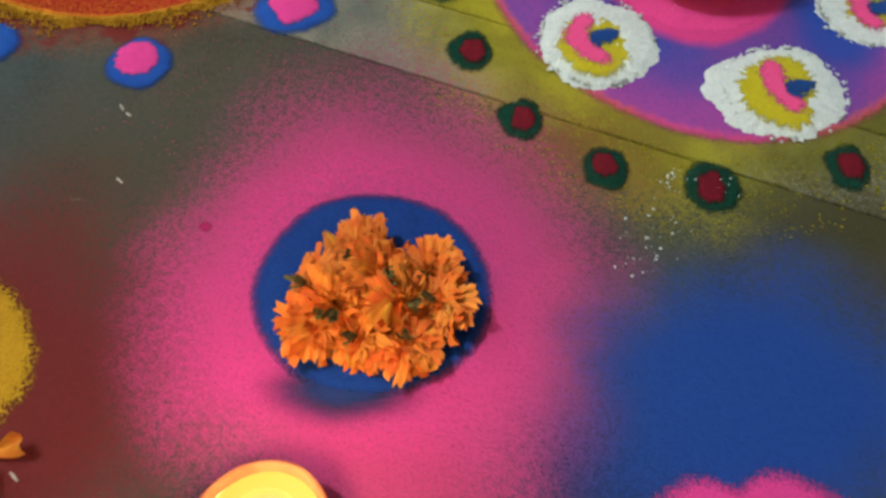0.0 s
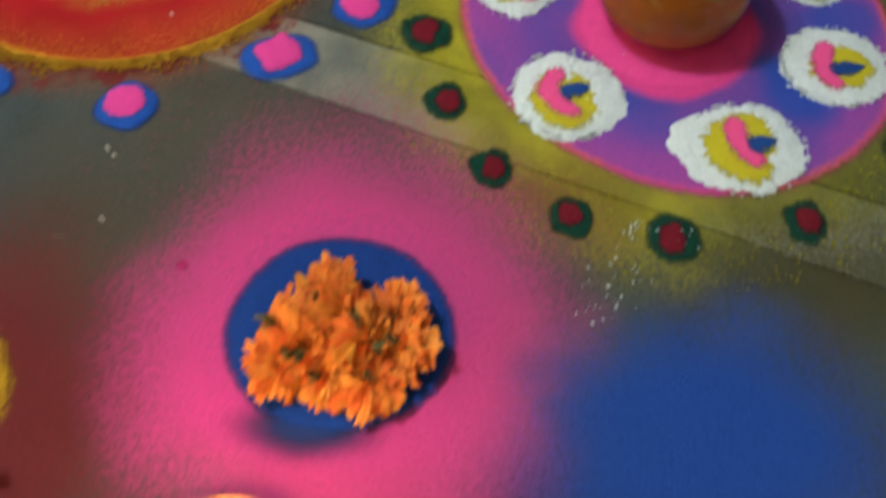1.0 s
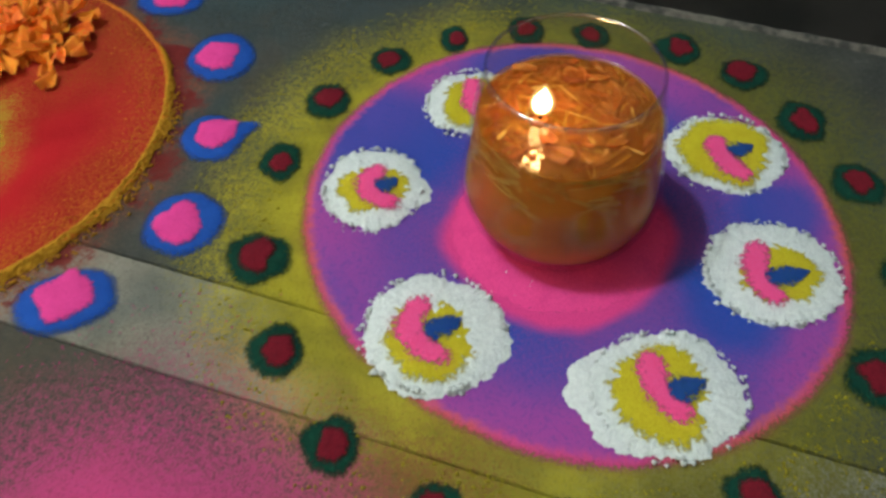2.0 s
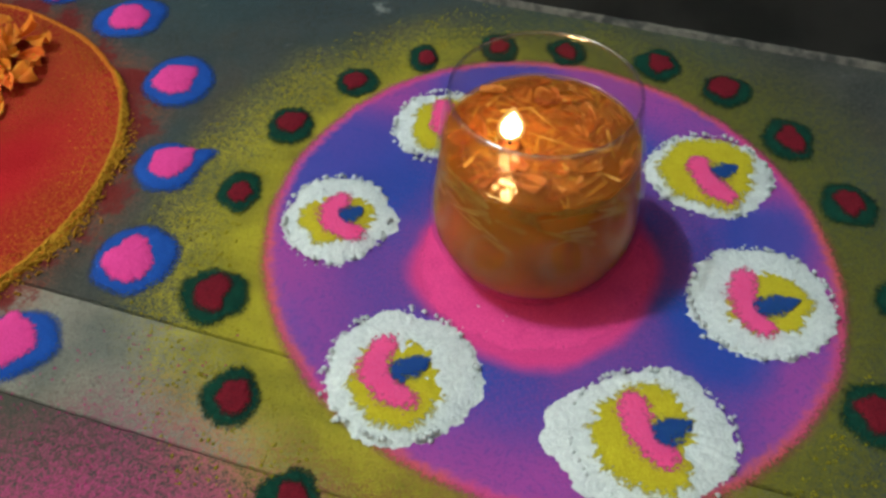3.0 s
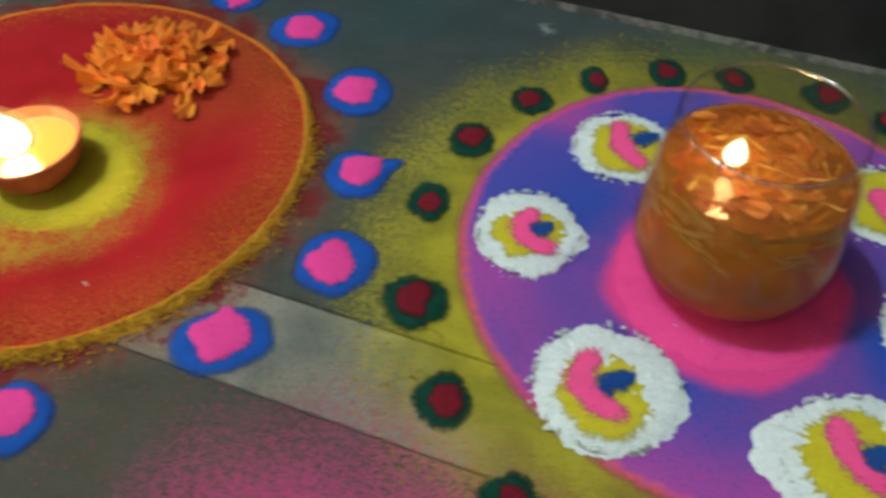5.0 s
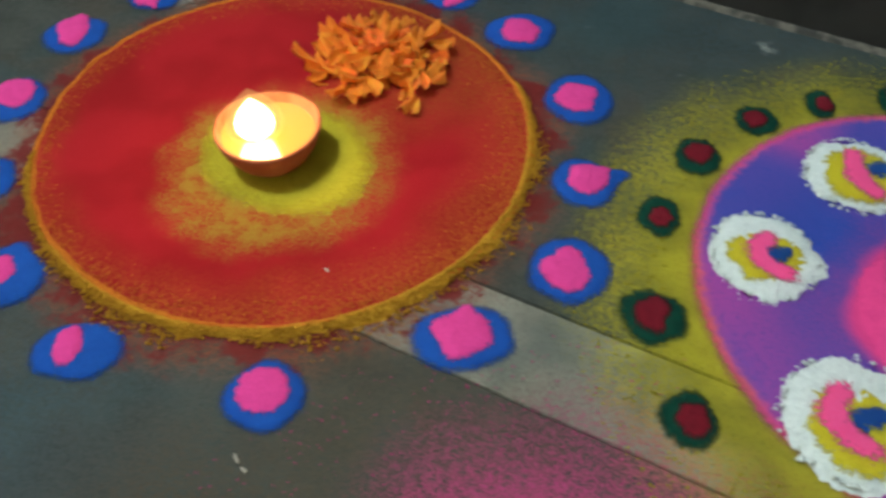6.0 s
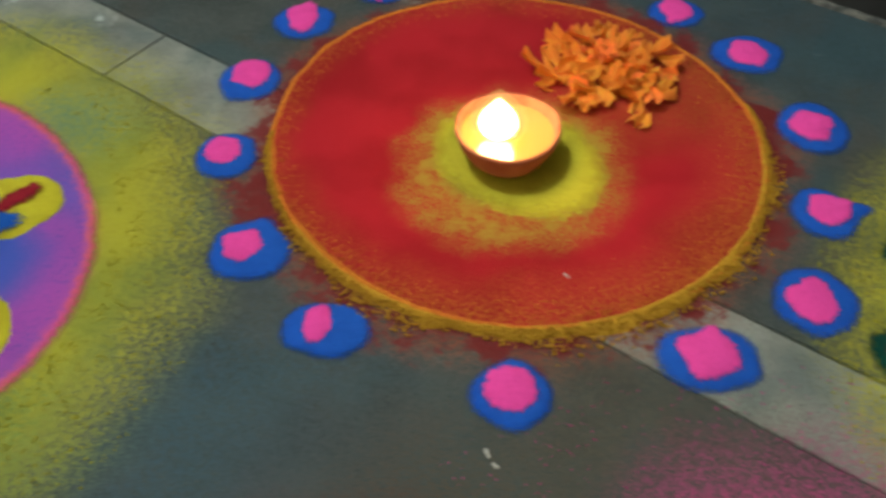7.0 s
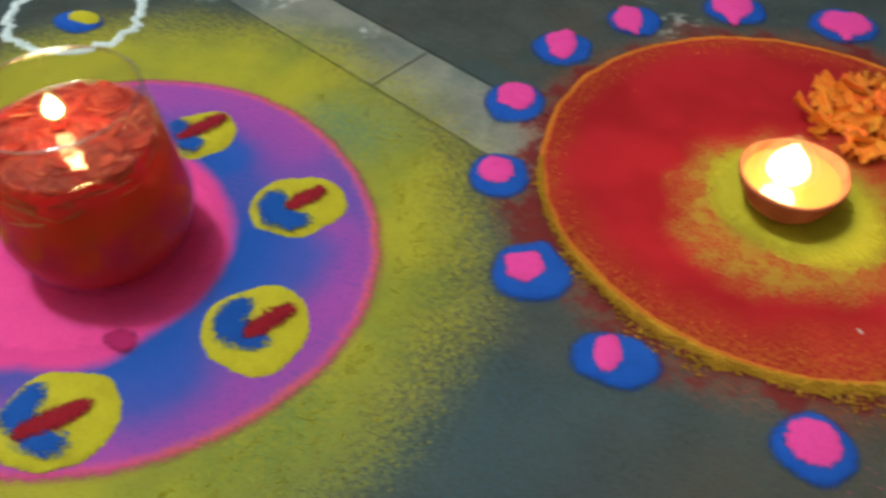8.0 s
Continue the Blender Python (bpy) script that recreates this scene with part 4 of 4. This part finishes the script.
for i in range(125):
    x, y = -0.127 + rnd.gauss(0, 0.019), 0.638 + rnd.gauss(0, 0.016)
    d = math.hypot((x + 0.126) / 0.05, (y - 0.64) / 0.045)
    if d > 1.15:
        continue
    ob = new("petal", PETALS[rnd.randrange(3) + (3 if d < 0.35 + 0.5 * rnd.random() else 0)])
    ob.matrix_basis = pose(x, y, 0.003 + max(0, 1 - d) * 0.011 * rnd.random() + 0.003 * rnd.random(), rnd.uniform(-20, 20), rnd.uniform(-20, 10), rnd.uniform(0, 360))
    tagged(ob, "loose golden orange marigold petal in a heap", "petal", "loose petals")

for x, y, z, turn in ((-0.024, 0.205, 0.006, 200), (-0.02, 0.196, 0.005, 250), (0.0, 0.262, 0.006, 140), (-0.008, 0.268, 0.004, 120), (0.06, 0.205, 0.006, 300), (0.064, 0.215, 0.008, 340), (0.062, 0.24, 0.008, 20), (0.03, 0.218, 0.026, 60), (0.0, 0.222, 0.024, 160), (0.012, 0.192, 0.006, 265)):
    ob = new("petal", PETALS[rnd.randrange(6)])
    ob.matrix_basis = pose(x, y, z, rnd.uniform(-30, 30), rnd.uniform(-35, 10), turn + 180)
    tagged(ob, "loose orange petal fallen from a marigold head", "petal", "loose petals")
for x, y, turn in ((-0.152, 0.146, 20), (-0.160, 0.139, 120), (-0.148, 0.139, 250)):
    ob = new("petal", PETALS[2])
    ob.matrix_basis = pose(x, y, 0.003, 12, -10, turn)
    tagged(ob, "loose orange marigold petal beside the yellow powder", "petal", "loose petals")

# ---- flecks, spilt powder ----
rnd = random.Random(41)
for x, y, length, turn in ((-0.134, 0.350, 0.008, -55), (-0.129, 0.345, 0.006, -30), (-0.118, 0.461, 0.006, -40), (-0.141, 0.137, 0.010, -40), (-0.125, 0.300, 0.008, -40), (-0.272, 0.668, 0.006, 10)):
    ob = tagged(part("fleck", stroke([(-length / 3, 0), (length / 3, 0)], 0.0007, 0.0008, 0, length * 900), FLECK), "small pale fleck lying on the floor", "fleck")
    ob.matrix_basis = pose(x, y, 0.0016 if y > 0.42 and y < 0.5 else 0.0002, 0, 0, turn)
spots = []
for cx, cy, s, n in ((0.189, 0.438, 0.006, 40), (0.160, 0.261, 0.008, 30), (0.179, 0.307, 0.005, 24), (0.200, 0.304, 0.006, 14), (0.170, 0.285, 0.009, 14)):
    for i in range(n):
        z = 0.0018 if cy > 0.4 else (0.002 if cx == 0.2 else 0.0)
        spots.append((rnd.gauss(cx, s), rnd.gauss(cy, s * 0.8), z))
tagged(part("spilt_powder", crumbs(spots, 0.0007, 43), WHITE), "white powder crumbs spilt on the floor and discs", "powder", kind="stuff")
for x, y, z, r, seed in ((-0.465, 0.306, 0.0031, 0.0105, 81.0), (-0.073, 0.272, 0.0, 0.0042, 82.0)):
    ob = tagged(part("stain", mound(r, r * 0.8, 0.0005, seed, 0.12, 0.05, 60, 6, flat=4), STAIN), "small dark wet stain on pink powder", "stain")
    ob.matrix_basis = pose(x, y, z)
ring = thing("powder_ring", (-0.695, 0.545, 0), "white powder ring with a blue and yellow dot inside", "powder ring")
part("white_line", mound(0.055, 0.05, 0.002, 60.0, 0.04, 0.09, 160, 6, flat=2, lumps=1.0, inner=0.87), WHITE, ring)
part("blue_base", mound(0.022, 0.015, 0.003, 61.0, 0.06, 0.02, 48, 7, at=(0.008, -0.006)), BLUE, ring)
part("yellow_centre", mound(0.014, 0.009, 0.003, 62.0, 0.06, 0.02, 48, 6, at=(0.011, -0.002), z0=0.002), BRIGHT_YELLOW, ring)

# ---- loose grains strewn round the discs ----
def strewn(name, centre, r0, r1, a0, a1, count, size, material, label, seed, crowd=1.0):
    """Clumped grains lying in a ring on the floor, thinning outwards."""
    rnd = random.Random(seed)
    spots = []
    while len(spots) < count:
        a, r = radians(rnd.uniform(a0, a1)), r0 + (r1 - r0) * rnd.random() ** crowd
        x, y = centre[0] + r * math.cos(a), centre[1] + r * math.sin(a)
        if noise.noise(Vector((x * 70, y * 70, seed))) + 0.35 > rnd.random():
            spots.append((x, y, -0.0002))
    return tagged(part(name, crumbs(spots, size, seed), material, None), label, "powder", kind="stuff")


GRAIN_YELLOW = powder("loose_yellow_grain", lin(176, 168, 14), lin(140, 130, 14), soft_edge=None)
GRAIN_PINK = powder("loose_pink_grain", lin(205, 60, 140), lin(160, 50, 115), soft_edge=None)
strewn("strewn_powder", C, 0.168, 0.232, -95, 75, 3600, 0.0006, GRAIN_YELLOW, "loose yellow powder grains strewn round the disc", 71, 1.4)
strewn("strewn_powder", B, 0.158, 0.210, 90, 330, 3000, 0.0006, GRAIN_YELLOW, "loose olive yellow powder grains strewn round the disc", 72, 1.3)
strewn("strewn_powder", A, 0.11, 0.2, 75, 150, 900, 0.00042, GRAIN_PINK, "loose pink powder grains strewn on the floor", 73, 0.9)
